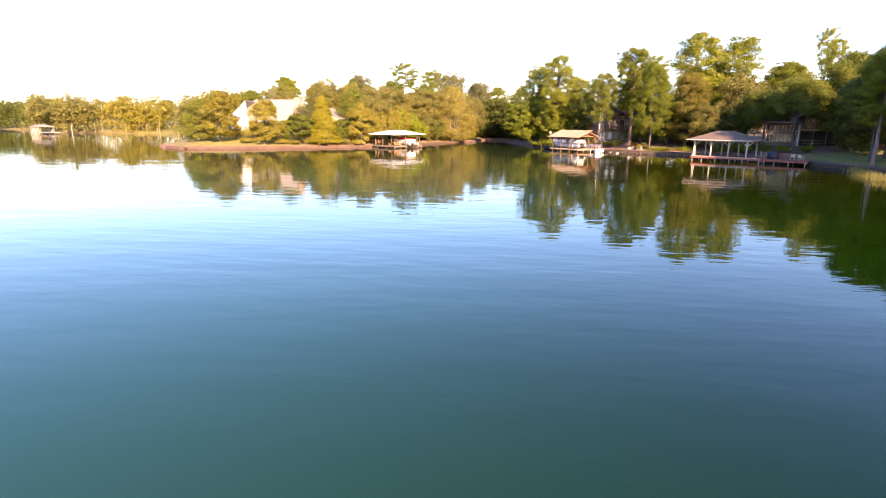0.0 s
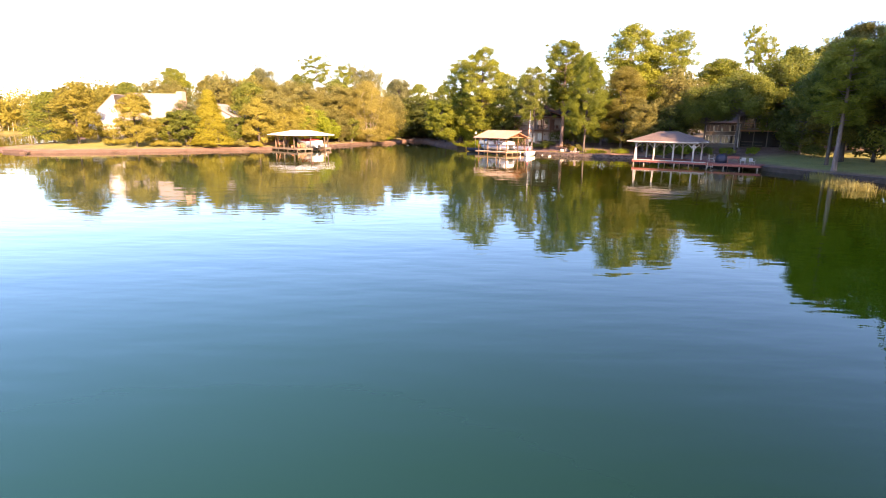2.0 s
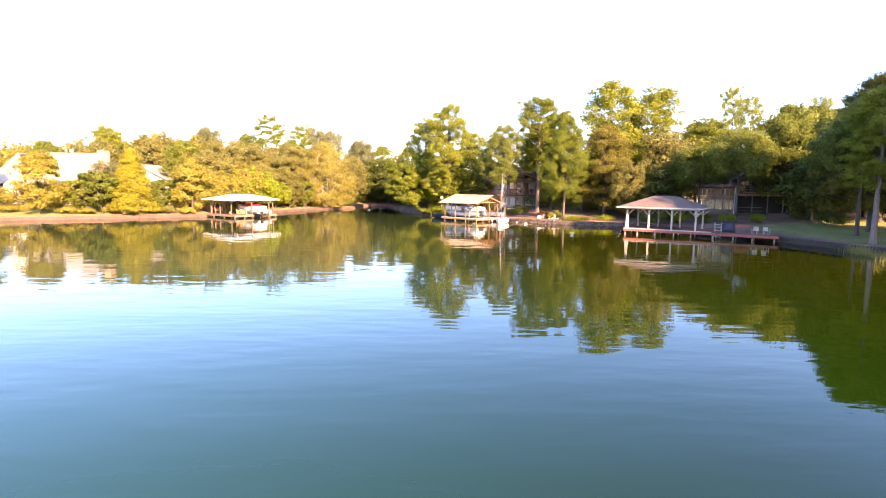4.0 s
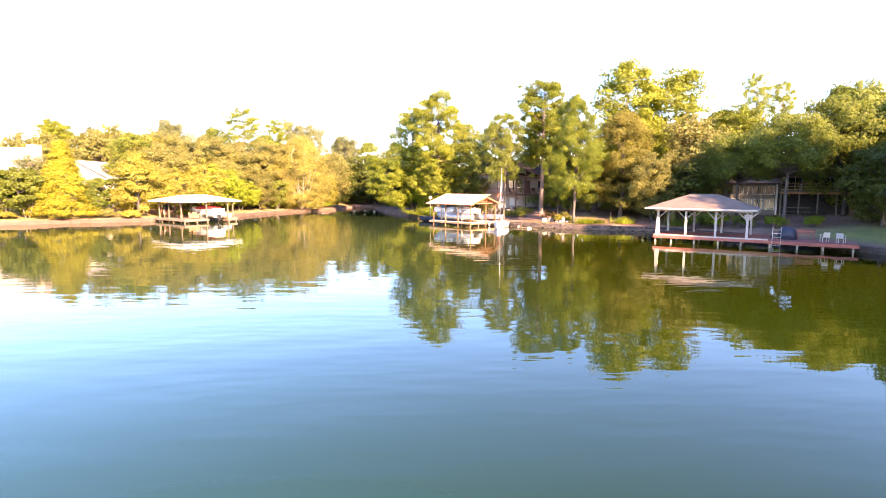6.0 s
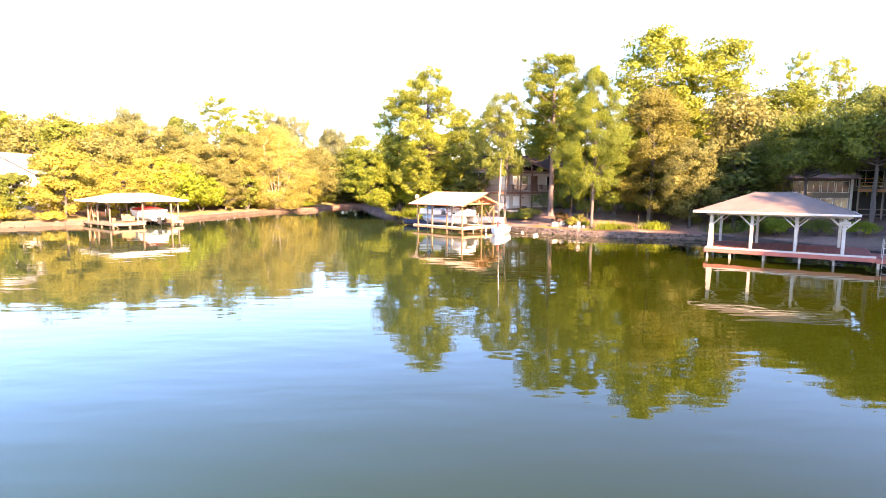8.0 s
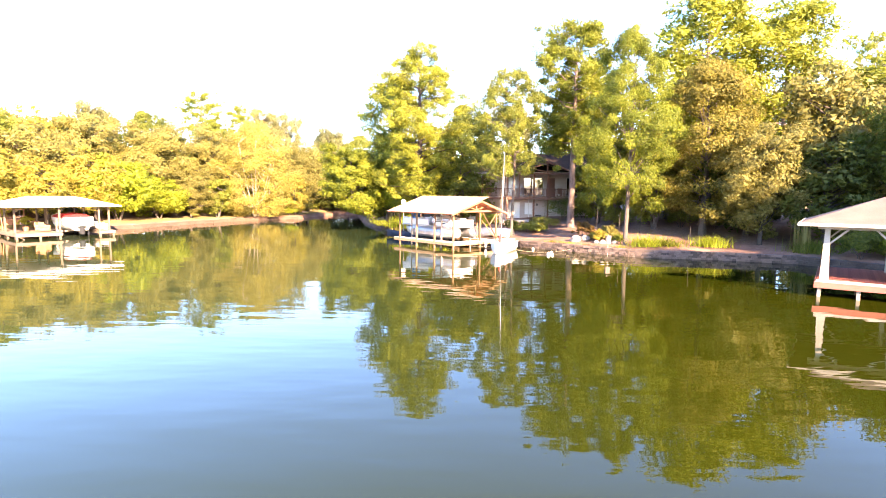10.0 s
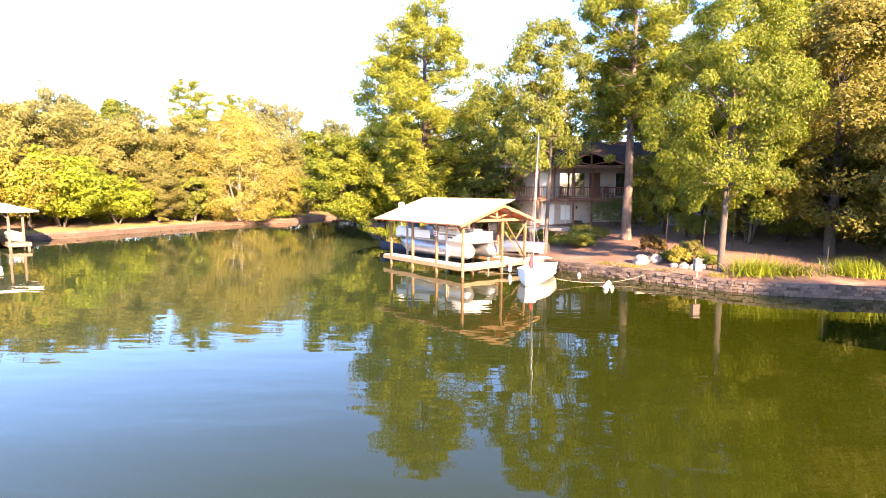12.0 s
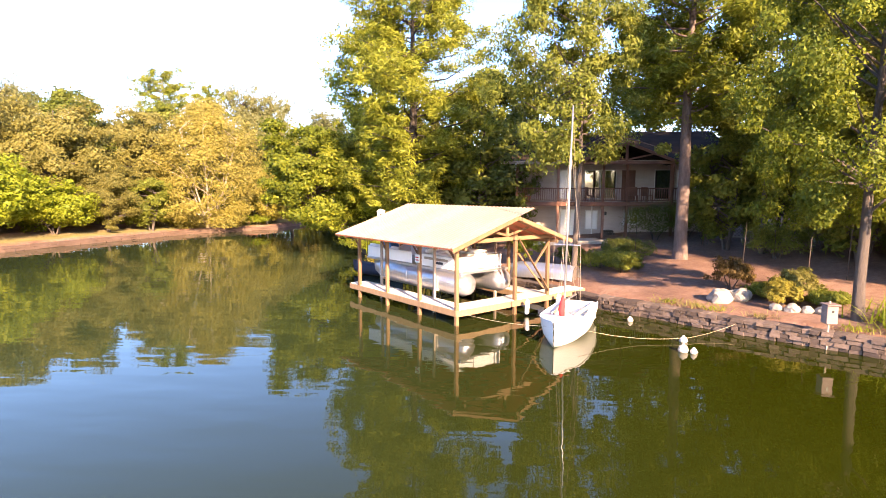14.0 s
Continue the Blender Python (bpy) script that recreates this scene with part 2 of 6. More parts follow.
def ground_material():
    """Leaf litter and reddish dirt, with lawn where the lawn mask says so."""
    m, nt, p = nodes_of("bank_ground")
    f = mixed(nt, noise_tex(nt, 0.35, 3, 0.6), noise_tex(nt, 4.0, 6, 0.75), 0.5)
    dirt = ramp(nt, f, [(0.25, (0.068, 0.030, 0.018)), (0.5, (0.172, 0.090, 0.058)), (0.75, (0.31, 0.195, 0.138))])
    grass = ramp(nt, f, [(0.25, (0.09, 0.10, 0.02)), (0.75, (0.30, 0.27, 0.06))])
    at = nt.nodes.new("ShaderNodeAttribute")
    at.attribute_name = "lawn"
    mx = nt.nodes.new("ShaderNodeMix")
    mx.data_type = "RGBA"
    nt.links.new(at.outputs["Fac"], mx.inputs[0])
    nt.links.new(dirt, mx.inputs[6])
    nt.links.new(grass, mx.inputs[7])
    nt.links.new(mx.outputs[2], p.inputs["Base Color"])
    p.inputs["Roughness"].default_value = 0.95
    b = nt.nodes.new("ShaderNodeBump")
    b.inputs["Strength"].default_value, b.inputs["Distance"].default_value = 0.7, 0.08
    nt.links.new(noise_tex(nt, 6.0, 6, 0.75), b.inputs["Height"])
    nt.links.new(b.outputs[0], p.inputs["Normal"])
    return m


# ---- mesh helpers ----
class Geo:
    """Collects vertices and faces of one mesh."""

    def __init__(self):
        self.v, self.f = [], []

    def add(self, verts, faces, m=None):
        n = len(self.v)
        self.v += [tuple(m @ Vector(p)) for p in verts] if m is not None else [tuple(p) for p in verts]
        self.f += [tuple(i + n for i in face) for face in faces]
        return self

    def box(self, lo, hi, c=0.012, m=None):
        """A box with chamfered edges."""
        ce = [(a + b) / 2 for a, b in zip(lo, hi)]
        h = [abs(b - a) / 2 for a, b in zip(lo, hi)]
        c = min(c, 0.45 * min(h))
        vs, idx = [], {}
        for sx in (-1, 1):
            for sy in (-1, 1):
                for sz in (-1, 1):
                    for k in range(3):
                        idx[sx, sy, sz, k] = len(vs)
                        q = [s * (hh - (0 if j == k else c)) for j, (s, hh) in enumerate(zip((sx, sy, sz), h))]
                        vs.append(Vector(q))
        fs = []
        for k in range(3):
            i, j = [a for a in range(3) if a != k]
            for s in (-1, 1):
                ring = []
                for a, b in ((-1, -1), (1, -1), (1, 1), (-1, 1)):
                    sg = [0, 0, 0]
                    sg[k], sg[i], sg[j] = s, a, b
                    ring.append(idx[(*sg, k)])
                fs.append(ring)
            for a in (-1, 1):
                for b in (-1, 1):
                    e = []
                    for s in (-1, 1):
                        sg = [0, 0, 0]
                        sg[i], sg[j], sg[k] = a, b, s
                        e.append((idx[(*sg, i)], idx[(*sg, j)]))
                    fs.append([e[0][0], e[0][1], e[1][1], e[1][0]])
        for sx in (-1, 1):
            for sy in (-1, 1):
                for sz in (-1, 1):
                    fs.append([idx[sx, sy, sz, k] for k in range(3)])
        out = []
        for face in fs:
            n = (vs[face[1]] - vs[face[0]]).cross(vs[face[2]] - vs[face[0]])
            mid = sum((vs[i] for i in face), Vector())
            out.append(face if n.dot(mid) > 0 else face[::-1])
        return self.add([v + Vector(ce) for v in vs], out, m)

    def beam(self, p, q, w, d, c=0.01):
        """A squared timber from p to q, w wide and d deep."""
        p, q = Vector(p), Vector(q)
        ln = (q - p).length
        rot = (q - p).to_track_quat("Z", "Y").to_matrix().to_4x4()
        return self.box((-w / 2, -d / 2, 0), (w / 2, d / 2, ln), c, Matrix.Translation(p) @ rot)

    def tube(self, pts, radii, sides=8, cap=True):
        """A round bar of changing thickness along a line."""
        pts = [Vector(p) for p in pts]
        n0 = len(self.v)
        up = Vector((0.31, 0.87, 0.38)).normalized()
        for i, p in enumerate(pts):
            d = (pts[min(i + 1, len(pts) - 1)] - pts[max(i - 1, 0)]).normalized()
            a = d.cross(up)
            a = a.normalized() if a.length > 1e-4 else d.orthogonal().normalized()
            b = d.cross(a)
            for k in range(sides):
                t = 2 * math.pi * k / sides
                self.v.append(tuple(p + (a * math.cos(t) + b * math.sin(t)) * radii[i]))
        for i in range(len(pts) - 1):
            for k in range(sides):
                a, b = n0 + i * sides + k, n0 + i * sides + (k + 1) % sides
                self.f.append((a, a + sides, b + sides, b))
        if cap:
            self.f.append(tuple(n0 + k for k in range(sides)))
            self.f.append(tuple(n0 + (len(pts) - 1) * sides + k for k in reversed(range(sides))))
        return self

    def rings(self, loops, close=True, caps=True):
        """Skins a row of loops that have the same number of points."""
        n0, k = len(self.v), len(loops[0])
        for lp in loops:
            self.v += [tuple(p) for p in lp]
        for i in range(len(loops) - 1):
            for j in range(k if close else k - 1):
                a, b = n0 + i * k + j, n0 + i * k + (j + 1) % k
                self.f.append((a, b, b + k, a + k))
        if caps:
            self.f.append(tuple(n0 + j for j in reversed(range(k))))
            self.f.append(tuple(n0 + (len(loops) - 1) * k + j for j in range(k)))
        return self

    def slab(self, pts, thick, m=None):
        """A flat plate: its upper outline, and how thick it is downwards along its normal."""
        pts = [Vector(p) for p in pts]
        n = (pts[1] - pts[0]).cross(pts[2] - pts[0]).normalized() * thick
        if n.z < 0:
            n = -n
        k = len(pts)
        vs = pts + [p - n for p in pts]
        return self.add(vs, [tuple(range(k)), tuple(reversed(range(k, 2 * k)))] + [(i, i + k, (i + 1) % k + k, (i + 1) % k) for i in range(k)], m)

    def mesh(self, name, material, smooth=False):
        me = bpy.data.meshes.new(name)
        me.from_pydata(self.v, [], self.f)
        me.materials.append(material)
        if smooth:
            me.polygons.foreach_set("use_smooth", [True] * len(me.polygons))
        me.update()
        return me


def part(name, geo, material, parent, label="", smooth=False):
    """Links geo (or a mesh) as one part of a thing or of a part."""
    me = geo.mesh(name, material, smooth) if isinstance(geo, Geo) else geo
    ob = new(name, me)
    ob.parent = parent
    if label:
        ob["label"] = label
    return ob


def thing(name, m, label, category, group="", kind=""):
    ob = new(name)
    ob.matrix_world = m
    ob.empty_display_size = 0.2
    return tagged(ob, label, category, group, kind)


def solo(name, geo, material, m, label, category, group="", kind="", smooth=False):
    ob = new(name, geo.mesh(name, material, smooth) if isinstance(geo, Geo) else geo)
    ob.matrix_world = m
    return tagged(ob, label, category, group, kind)


# ---- water and ground ----
SHORE = [(62, -400), (60, -60), (56, 0), (52, 35), (46.5, 60), (43.5, 68), (41, 74.5), (39.6, 80), (38, 88), (35, 98), (32, 103.4), (27.3, 105.3), (23.5, 105.9), (21.9, 106.7), (18.8, 109.3),
         (15.1, 112.9), (12.5, 116.5), (8.8, 119.6), (4.5, 124.5), (1.2, 132), (-1.5, 139), (-4, 148), (-6.5, 160), (-9, 172), (-13, 174), (-15, 165), (-15.5, 155.6), (-19, 151.5),
         (-22.2, 147.4), (-25.1, 137.6), (-26.9, 129.5), (-30.8, 122), (-35.0, 118.2), (-40, 114.3), (-46, 110.3), (-52.5, 106.5), (-60, 102.5), (-67, 99.5), (-72, 101.5), (-78, 107),
         (-80.5, 115), (-80, 126), (-89, 145), (-110, 175), (-140, 200), (-160, 198), (-178, 192), (-200, 199), (-215, 215), (-250, 240), (-300, 255), (-420, 270), (-700, 250), (-900, -400)]


def land(x, y):
    """Metres from the water's edge: positive on land."""
    x, y = np.atleast_1d(np.asarray(x, float)), np.atleast_1d(np.asarray(y, float))
    best, inside = np.full(x.shape, 1e9), np.zeros(x.shape, bool)
    for (ax, ay), (bx, by) in zip(SHORE, SHORE[1:] + SHORE[:1]):
        dx, dy = bx - ax, by - ay
        t = np.clip(((x - ax) * dx + (y - ay) * dy) / (dx * dx + dy * dy), 0, 1)
        best = np.minimum(best, np.hypot(x - ax - t * dx, y - ay - t * dy))
        if dy:
            inside ^= ((ay > y) != (by > y)) & (x < dx * (y - ay) / dy + ax)
    return np.where(inside, -best, best)


def height(x, y):
    """The ground's height: a bank behind a low wall, then a gentle rise."""
    d = land(x, y)
    e = np.clip((d + 0.3) / 0.75, 0, 1)
    bank = -0.8 + 1.36 * e * e * (3 - 2 * e)
    rise = 0.10 * np.clip(d - 1.0, 0, 14) + 0.035 * np.clip(d - 15, 0, 120) + 0.012 * np.clip(d - 135, 0, 3000)
    far = np.clip((np.hypot(np.asarray(x) + 15, np.asarray(y) - 110) - 150) / 200, 0, 1)
    return np.where(d > -0.3, bank + rise * (1 + far * 0.6), np.maximum(-0.8 + (d + 0.3) * 0.25, -3.5))


def ground_z(x, y):
    return float(height(x, y)[0])


def spread(lo, hi, step, reach):
    mid = list(np.arange(lo, hi, step))
    a, b, s = [], [], step
    p = lo
    while p > -reach:
        s *= 1.28
        p -= s
        a.append(p)
    s, p = step, mid[-1]
    while p < reach:
        s *= 1.28
        p += s
        b.append(p)
    return np.array(a[::-1] + mid + b)


def build_ground():
    xs, ys = spread(-92, 52, 0.68, 3200), spread(30, 176, 0.68, 3200)
    gx, gy = np.meshgrid(xs, ys)
    fx, fy = gx.ravel(), gy.ravel()
    z = height(fx, fy)
    rng = np.random.default_rng(5)
    z = z + np.where(z > 0.7, rng.normal(0, 0.03, z.shape), 0)
    co = np.stack([fx, fy, z], 1)
    nx, ny = len(xs), len(ys)
    i = np.arange((nx - 1) * (ny - 1))
    a = (i // (nx - 1)) * nx + i % (nx - 1)
    quads = np.stack([a, a + 1, a + nx + 1, a + nx], 1)
    me = bpy.data.meshes.new("ground")
    me.from_pydata(co.tolist(), [], quads.tolist())
    lawn = me.attributes.new("lawn", "FLOAT", "POINT")
    d = land(fx, fy)
    left = np.clip(1 - np.abs(fx + 60) / 18, 0, 1) * np.clip((d - 1.2) / 1.5, 0, 1) * np.clip((16 - d) / 6, 0, 1) * (fy < 125)
    right = np.clip((fx - 38) / 4, 0, 1) * np.clip((96 - fy) / 6, 0, 1) * np.clip((d - 1.0) / 1.5, 0, 1)
    woods = np.maximum(0.35 * np.clip((d - 30) / 20, 0, 1), 0.9 * ((fx < -84) & (d > 0.9)))
    woods = np.maximum(woods, 0.75 * np.clip((d - 0.6) / 0.8, 0, 1) * np.clip((5 - d) / 3, 0, 1) * ((fx < -14) & (fx > -84)))
    lawn.data.foreach_set("value", np.clip(np.maximum(np.maximum(left * 1.8, right), woods), 0, 1))
    me.materials.append(ground_material())
    me.polygons.foreach_set("use_smooth", [True] * len(me.polygons))
    tagged(new("ground", me), "reddish dirt and leaf litter bank with patches of lawn", "ground", kind="structure")


build_ground()
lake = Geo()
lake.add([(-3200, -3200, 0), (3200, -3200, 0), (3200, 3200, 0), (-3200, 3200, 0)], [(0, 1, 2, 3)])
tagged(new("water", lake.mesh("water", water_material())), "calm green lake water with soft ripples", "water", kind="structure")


# ---- trees ----
def leaf_cloud(name, centres, outward, size, thin, material, rng, corners=4):
    """Many small leaves, each a three- or four-cornered blade that turns its own way."""
    n = len(centres)
    nrm = rng.normal(0, 0.9, (n, 3)) + outward * 1.5 + np.array((0, 0, 0.3))
    nrm /= np.linalg.norm(nrm, axis=1)[:, None]
    t = np.cross(nrm, rng.normal(0, 1, (n, 3)))
    t /= np.linalg.norm(t, axis=1)[:, None] + 1e-9
    b = np.cross(nrm, t)
    s = size * rng.uniform(0.6, 1.35, (n, 1))
    if corners == 4:
        co = np.stack([centres - t * s, centres + b * s * thin - t * s * 0.1, centres + t * s, centres - b * s * thin - t * s * 0.1], 1).reshape(-1, 3)
    else:
        co = np.stack([centres - t * s * 0.8 + b * s * thin, centres + t * s * 1.1, centres - t * s * 0.8 - b * s * thin], 1).reshape(-1, 3)
    me = bpy.data.meshes.new(name)
    me.vertices.add(corners * n)
    me.vertices.foreach_set("co", co.astype(np.float32).ravel())
    me.loops.add(corners * n)
    me.loops.foreach_set("vertex_index", np.arange(corners * n, dtype=np.int32))
    me.polygons.add(n)
    me.polygons.foreach_set("loop_start", np.arange(0, corners * n, corners, dtype=np.int32))
    me.update(calc_edges=True)
    me.materials.append(material)
    return me


def blob(rng, shape):
    """Points in a ball of radius about 1.7, denser towards its skin."""
    d = rng.normal(0, 1, (*shape, 3))
    d /= np.linalg.norm(d, axis=-1, keepdims=True)
    return d * 1.7 * rng.uniform(0.15, 1, (*shape, 1)) ** 0.6


def limb(g, p, q, r0, r1, rng, sag=0.0, steps=3):
    p, q = np.array(p, float), np.array(q, float)
    pts, ln = [], np.linalg.norm(q - p)
    for i in range(steps + 1):
        u = i / steps
        w = p + (q - p) * u + np.array((0, 0, sag * ln * u * (1 - u)))
        if 0 < i < steps:
            w = w + rng.normal(0, 0.035 * ln, 3)
        pts.append(w)
    g.tube(pts, [r0 + (r1 - r0) * i / steps for i in range(steps + 1)], 5, False)


def stem(g, H, r, rng, lean=0.03, steps=9, start=(0, 0)):
    pts, rad, off = [], [], np.array((*start, 0.0))
    for i in range(steps + 1):
        u = i / steps
        pts.append((off[0], off[1], -0.4 + (H + 0.4) * u))
        rad.append(r * (1.25 if i == 0 else 1.0) * (1 - u) ** 0.75 + 0.02)
        off = off + np.array((*rng.normal(0, lean * H / steps, 2), 0))
    g.tube(pts, rad, 9, False)
    return pts


def at_height(pts, z):
    for a, b in zip(pts, pts[1:]):
        if a[2] <= z <= b[2]:
            u = (z - a[2]) / (b[2] - a[2])
            return np.array([a[k] + (b[k] - a[k]) * u for k in range(3)])
    return np.array(pts[-1])


def broad_tree(seed, H=14.0, R=4.5, base=2.5, clusters=150, leaves=70, size=0.2, low=0.35, r=0.28, stems=1, shape="round", lumps=0.5, puff=0.14):
    rng = np.random.default_rng(seed)
    g = Geo()
    lines = []
    for k in range(stems):
        if stems == 1:
            lines.append(stem(g, H * 0.86, r, rng))
        else:
            a = 2 * math.pi * (k + rng.uniform(-0.2, 0.2)) / stems
            top = (math.cos(a) * R * 0.55, math.sin(a) * R * 0.55, H * rng.uniform(0.6, 0.85))
            pts = [(0.1 * math.cos(a), 0.1 * math.sin(a), -0.4)] + [(top[0] * u ** 0.8, top[1] * u ** 0.8, top[2] * u) for u in (0.15, 0.35, 0.55, 0.75, 1.0)]
            g.tube(pts, [r, r * 0.85, r * 0.65, r * 0.5, r * 0.3, 0.03], 8, False)
            lines.append(pts)
    mid, half = base + (H - base) * 0.5, (H - base) * 0.5
    cs, out = [], []
    lump = rng.uniform(0, 50, 3)
    for i in range(clusters):
        d = rng.normal(0, 1, 3)
        d /= np.linalg.norm(d)
        if d[2] < -low - 0.5:
            d[2] *= -1
        n = noise.noise(Vector(d * 1.6 + lump))
        rr = (0.45 + 0.55 * rng.uniform() ** 0.5) * (0.88 + lumps * n)
        w = 1.0
        if shape == "cone":
            u = rng.uniform() ** 1.25
            a = rng.uniform(0, 2 * math.pi)
            w = (1 - u) ** 0.85 * (0.55 + 0.45 * rng.uniform() ** 0.5) * (0.97 + 0.05 * math.sin(u * 40))
            c = np.array((math.cos(a) * R * w, math.sin(a) * R * w, base + (H - base) * u * 0.98))
            cs.append(c)
            out.append(np.array((math.cos(a), math.sin(a), 0.25)))
            if i % 4 == 0:
                limb(g, at_height(lines[0], c[2] - 0.1), c, 0.03, 0.01, rng)
            continue
        elif shape == "skirt":
            # full from low down, widest a third of the way up, in lumps that stand out
            u, a = rng.uniform() ** 0.92, rng.uniform(0, 2 * math.pi)
            prof = min(1.0, (u + 0.13) / 0.36) ** 0.55 * max(0.05, 1 - u ** 3.0) ** 0.6
            n = noise.noise(Vector((math.cos(a) * 1.5, math.sin(a) * 1.5, u * 4.2)) + Vector(lump))
            w = prof * (0.42 + 0.58 * rng.uniform() ** 0.5) * (0.9 + lumps * n)
            c = np.array((math.cos(a) * R * w, math.sin(a) * R * w, base + (H - base) * u * (1 + 0.05 * n) - 0.3 * R * w * (1 - u) ** 2))
            cs.append(c)
            out.append(np.array((math.cos(a), math.sin(a), 0.1 + 0.9 * u)))
            if i % 4 == 0 and r > 0.05 and u > 0.08:
                limb(g, at_height(lines[rng.integers(len(lines))], max(base * rng.uniform(0.85, 1.5), c[2] - rng.uniform(0.4, 0.8) * R * w - 0.3)), c, 0.025 + r * 0.2 * (1 - 0.6 * u), 0.012, rng, 0.1)
            continue
        c = np.array((d[0] * R * rr * w, d[1] * R * rr * w, mid + d[2] * half * rr))
        cs.append(c)
        out.append(d)
        if i % 3 == 0 and r > 0.05:
            ln = lines[rng.integers(len(lines))]
            o = at_height(ln, max(base + 0.05 * H, c[2] - rng.uniform(0.15, 0.35) * half))
            limb(g, o, c, 0.05 + r * 0.22, 0.015, rng, 0.08)
    cs, out = np.array(cs), np.array(out)
    sg = R * puff * rng.uniform(0.6, 1.35, (clusters, 1, 1))
    bl = blob(rng, (clusters, leaves))
    pts = (cs[:, None, :] + bl * sg * np.array((1, 1, 0.7))).reshape(-1, 3)
    ow = 0.55 * bl.reshape(-1, 3) + 0.5 * np.repeat(out, leaves, 0)
    pts[:, 2] = np.maximum(pts[:, 2], 0.15)
    return g, pts, ow, size, 0.55, rng


def pine_tree(seed, H=20.0, R=4.0, base=7.0, limbs=46, pads=5, leaves=90, size=0.2, r=0.26, pad=0.6, flat=0.62, thin=0.24, widest=0.3):
    """A tall pine: straight trunk, boughs that fork into rounded pads of needles with gaps between, a dome on top."""
    rng = np.random.default_rng(seed)
    g = Geo()
    line = stem(g, H * 0.96, r, rng, 0.012, 12)
    cs, out, sg = [], [], []
    side = rng.uniform(0, 2 * math.pi)
    for i in range(limbs):
        u = min(max((i + rng.uniform(-0.5, 0.5)) / (limbs - 1), 0), 1) ** 0.95
        z = base + (H - base) * u
        dome = min(1.0, 0.55 + 1.5 * u) * math.sqrt(max(0.05, 1 - max(0, (u - widest) / (1.03 - widest)) ** 2.8))
        a = 2.4 * i + rng.uniform(-0.6, 0.6)
        reach = max(R * dome * rng.uniform(0.62, 1.08) * (1 + 0.16 * math.sin(a - side + u * 5)), 0.7)
        o = at_height(line, z - 0.2 * reach * (0.4 + u))
        tip = np.array((o[0] + math.cos(a) * reach, o[1] + math.sin(a) * reach, z + reach * rng.uniform(-0.12, 0.28)))
        limb(g, o, tip, 0.03 + r * 0.17 * (1 - u * 0.6), 0.012, rng, -0.05)
        across = np.array((-math.sin(a), math.cos(a), 0))
        k = max(2, round(pads * min(1.0, 0.35 + reach / R)))
        for j in range(k):
            f = 1.0 if j == 0 else rng.uniform(0.35, 0.98)
            c = o + (tip - o) * f + across * rng.normal(0, 0.3) * reach * f + np.array((0, 0, rng.normal(0, 0.5) * pad))
            cs.append(c)
            d = (c - o) / (np.linalg.norm(c - o) + 1e-6)
            out.append(d * 0.45 + np.array((0, 0, 0.55)))
            sg.append(pad * rng.uniform(0.65, 1.3) / 1.7)
    cs, out, sg = np.array(cs), np.array(out), np.array(sg)
    bl = blob(rng, (len(cs), leaves))
    pts = cs[:, None, :] + bl * sg[:, None, None] * np.array((1, 1, flat))
    ow = 0.75 * bl.reshape(-1, 3) + 0.45 * np.repeat(out, leaves, 0)
    return g, pts.reshape(-1, 3), ow, size, thin, rng


def leaning(built, dx, over):
    """The same crown and limbs, leaning out sideways from the foot."""
    g, pts, ow, size, thin, rng = built
    bend = lambda z: dx * np.clip(np.asarray(z) / over, 0, 1) ** 0.7
    pts = pts.copy()
    pts[:, 0] += bend(pts[:, 2])
    g.v = [(p[0] + float(bend(p[2])), p[1], p[2]) for p in g.v]
    return g, pts, ow, size, thin, rng


def shrub(seed, H=1.2, R=0.8, clusters=26, leaves=50, size=0.09):
    return broad_tree(seed, H, R, 0.05, clusters, leaves, size, 0.1, 0.03, 3)


SPECIES = {}


def species(key, built, leaf, bark=BARK, corners=3):
    g, pts, ow, size, thin, rng = built
    SPECIES[key] = (g.mesh("trunk", bark, True), leaf_cloud("crown", pts, ow, size, thin, LEAF[leaf], rng, corners))


# native sizes (height, radius) go with each kind, so that a planted tree can be scaled to its own
NATIVE = {"oak_near": (14.8, 4.4), "brown_near": (14.5, 5.0), "pine_near": (19.6, 4.6), "pine_tall": (20, 3.6), "pine_mid": (18.4, 3.6), "olive_front": (12.5, 4.6), "lean_lime": (9.4, 3.4), "pine_top": (22, 4.4), "broad_a": (14, 5), "broad_b": (12.5, 4.6), "broad_c": (13, 4.8),
          "amber_a": (9, 3.6), "gold_a": (12, 5.2), "cone_a": (10, 3.0), "slim_near": (13.5, 3.6), "lime_a": (7, 4.2), "dark_a": (12, 4.6), "pale_a": (13, 4), "small_a": (8, 3), "high_near": (12.5, 5.0)}
species("oak_near", broad_tree(11, 14.8, 4.4, 3.6, 250, 420, 0.066, 0.5, 0.19, 1, "skirt", 0.85, 0.105), "oak")
species("brown_near", broad_tree(12, 14.5, 5.0, 2.6, 220, 260, 0.1, 0.5, 0.28, 1, "skirt", 0.85, 0.11), "tawny")
species("slim_near", broad_tree(13, 13.5, 3.6, 5.7, 170, 230, 0.085, 0.4, 0.13, 1, "skirt", 0.8, 0.11), "green")
species("high_near", broad_tree(28, 12.5, 5.0, 5.2, 180, 150, 0.14, 0.3, 0.22), "green")
species("pine_near", pine_tree(14, 19.6, 4.5, 2.6, 84, 7, 130, 0.15, 0.34, 0.72, 0.72, 0.26, 0.3), "pine")
species("pine_mid", pine_tree(35, 18.4, 3.5, 7.0, 56, 7, 130, 0.15, 0.27, 0.66, 0.72, 0.26, 0.45), "pine", PINE_BARK)
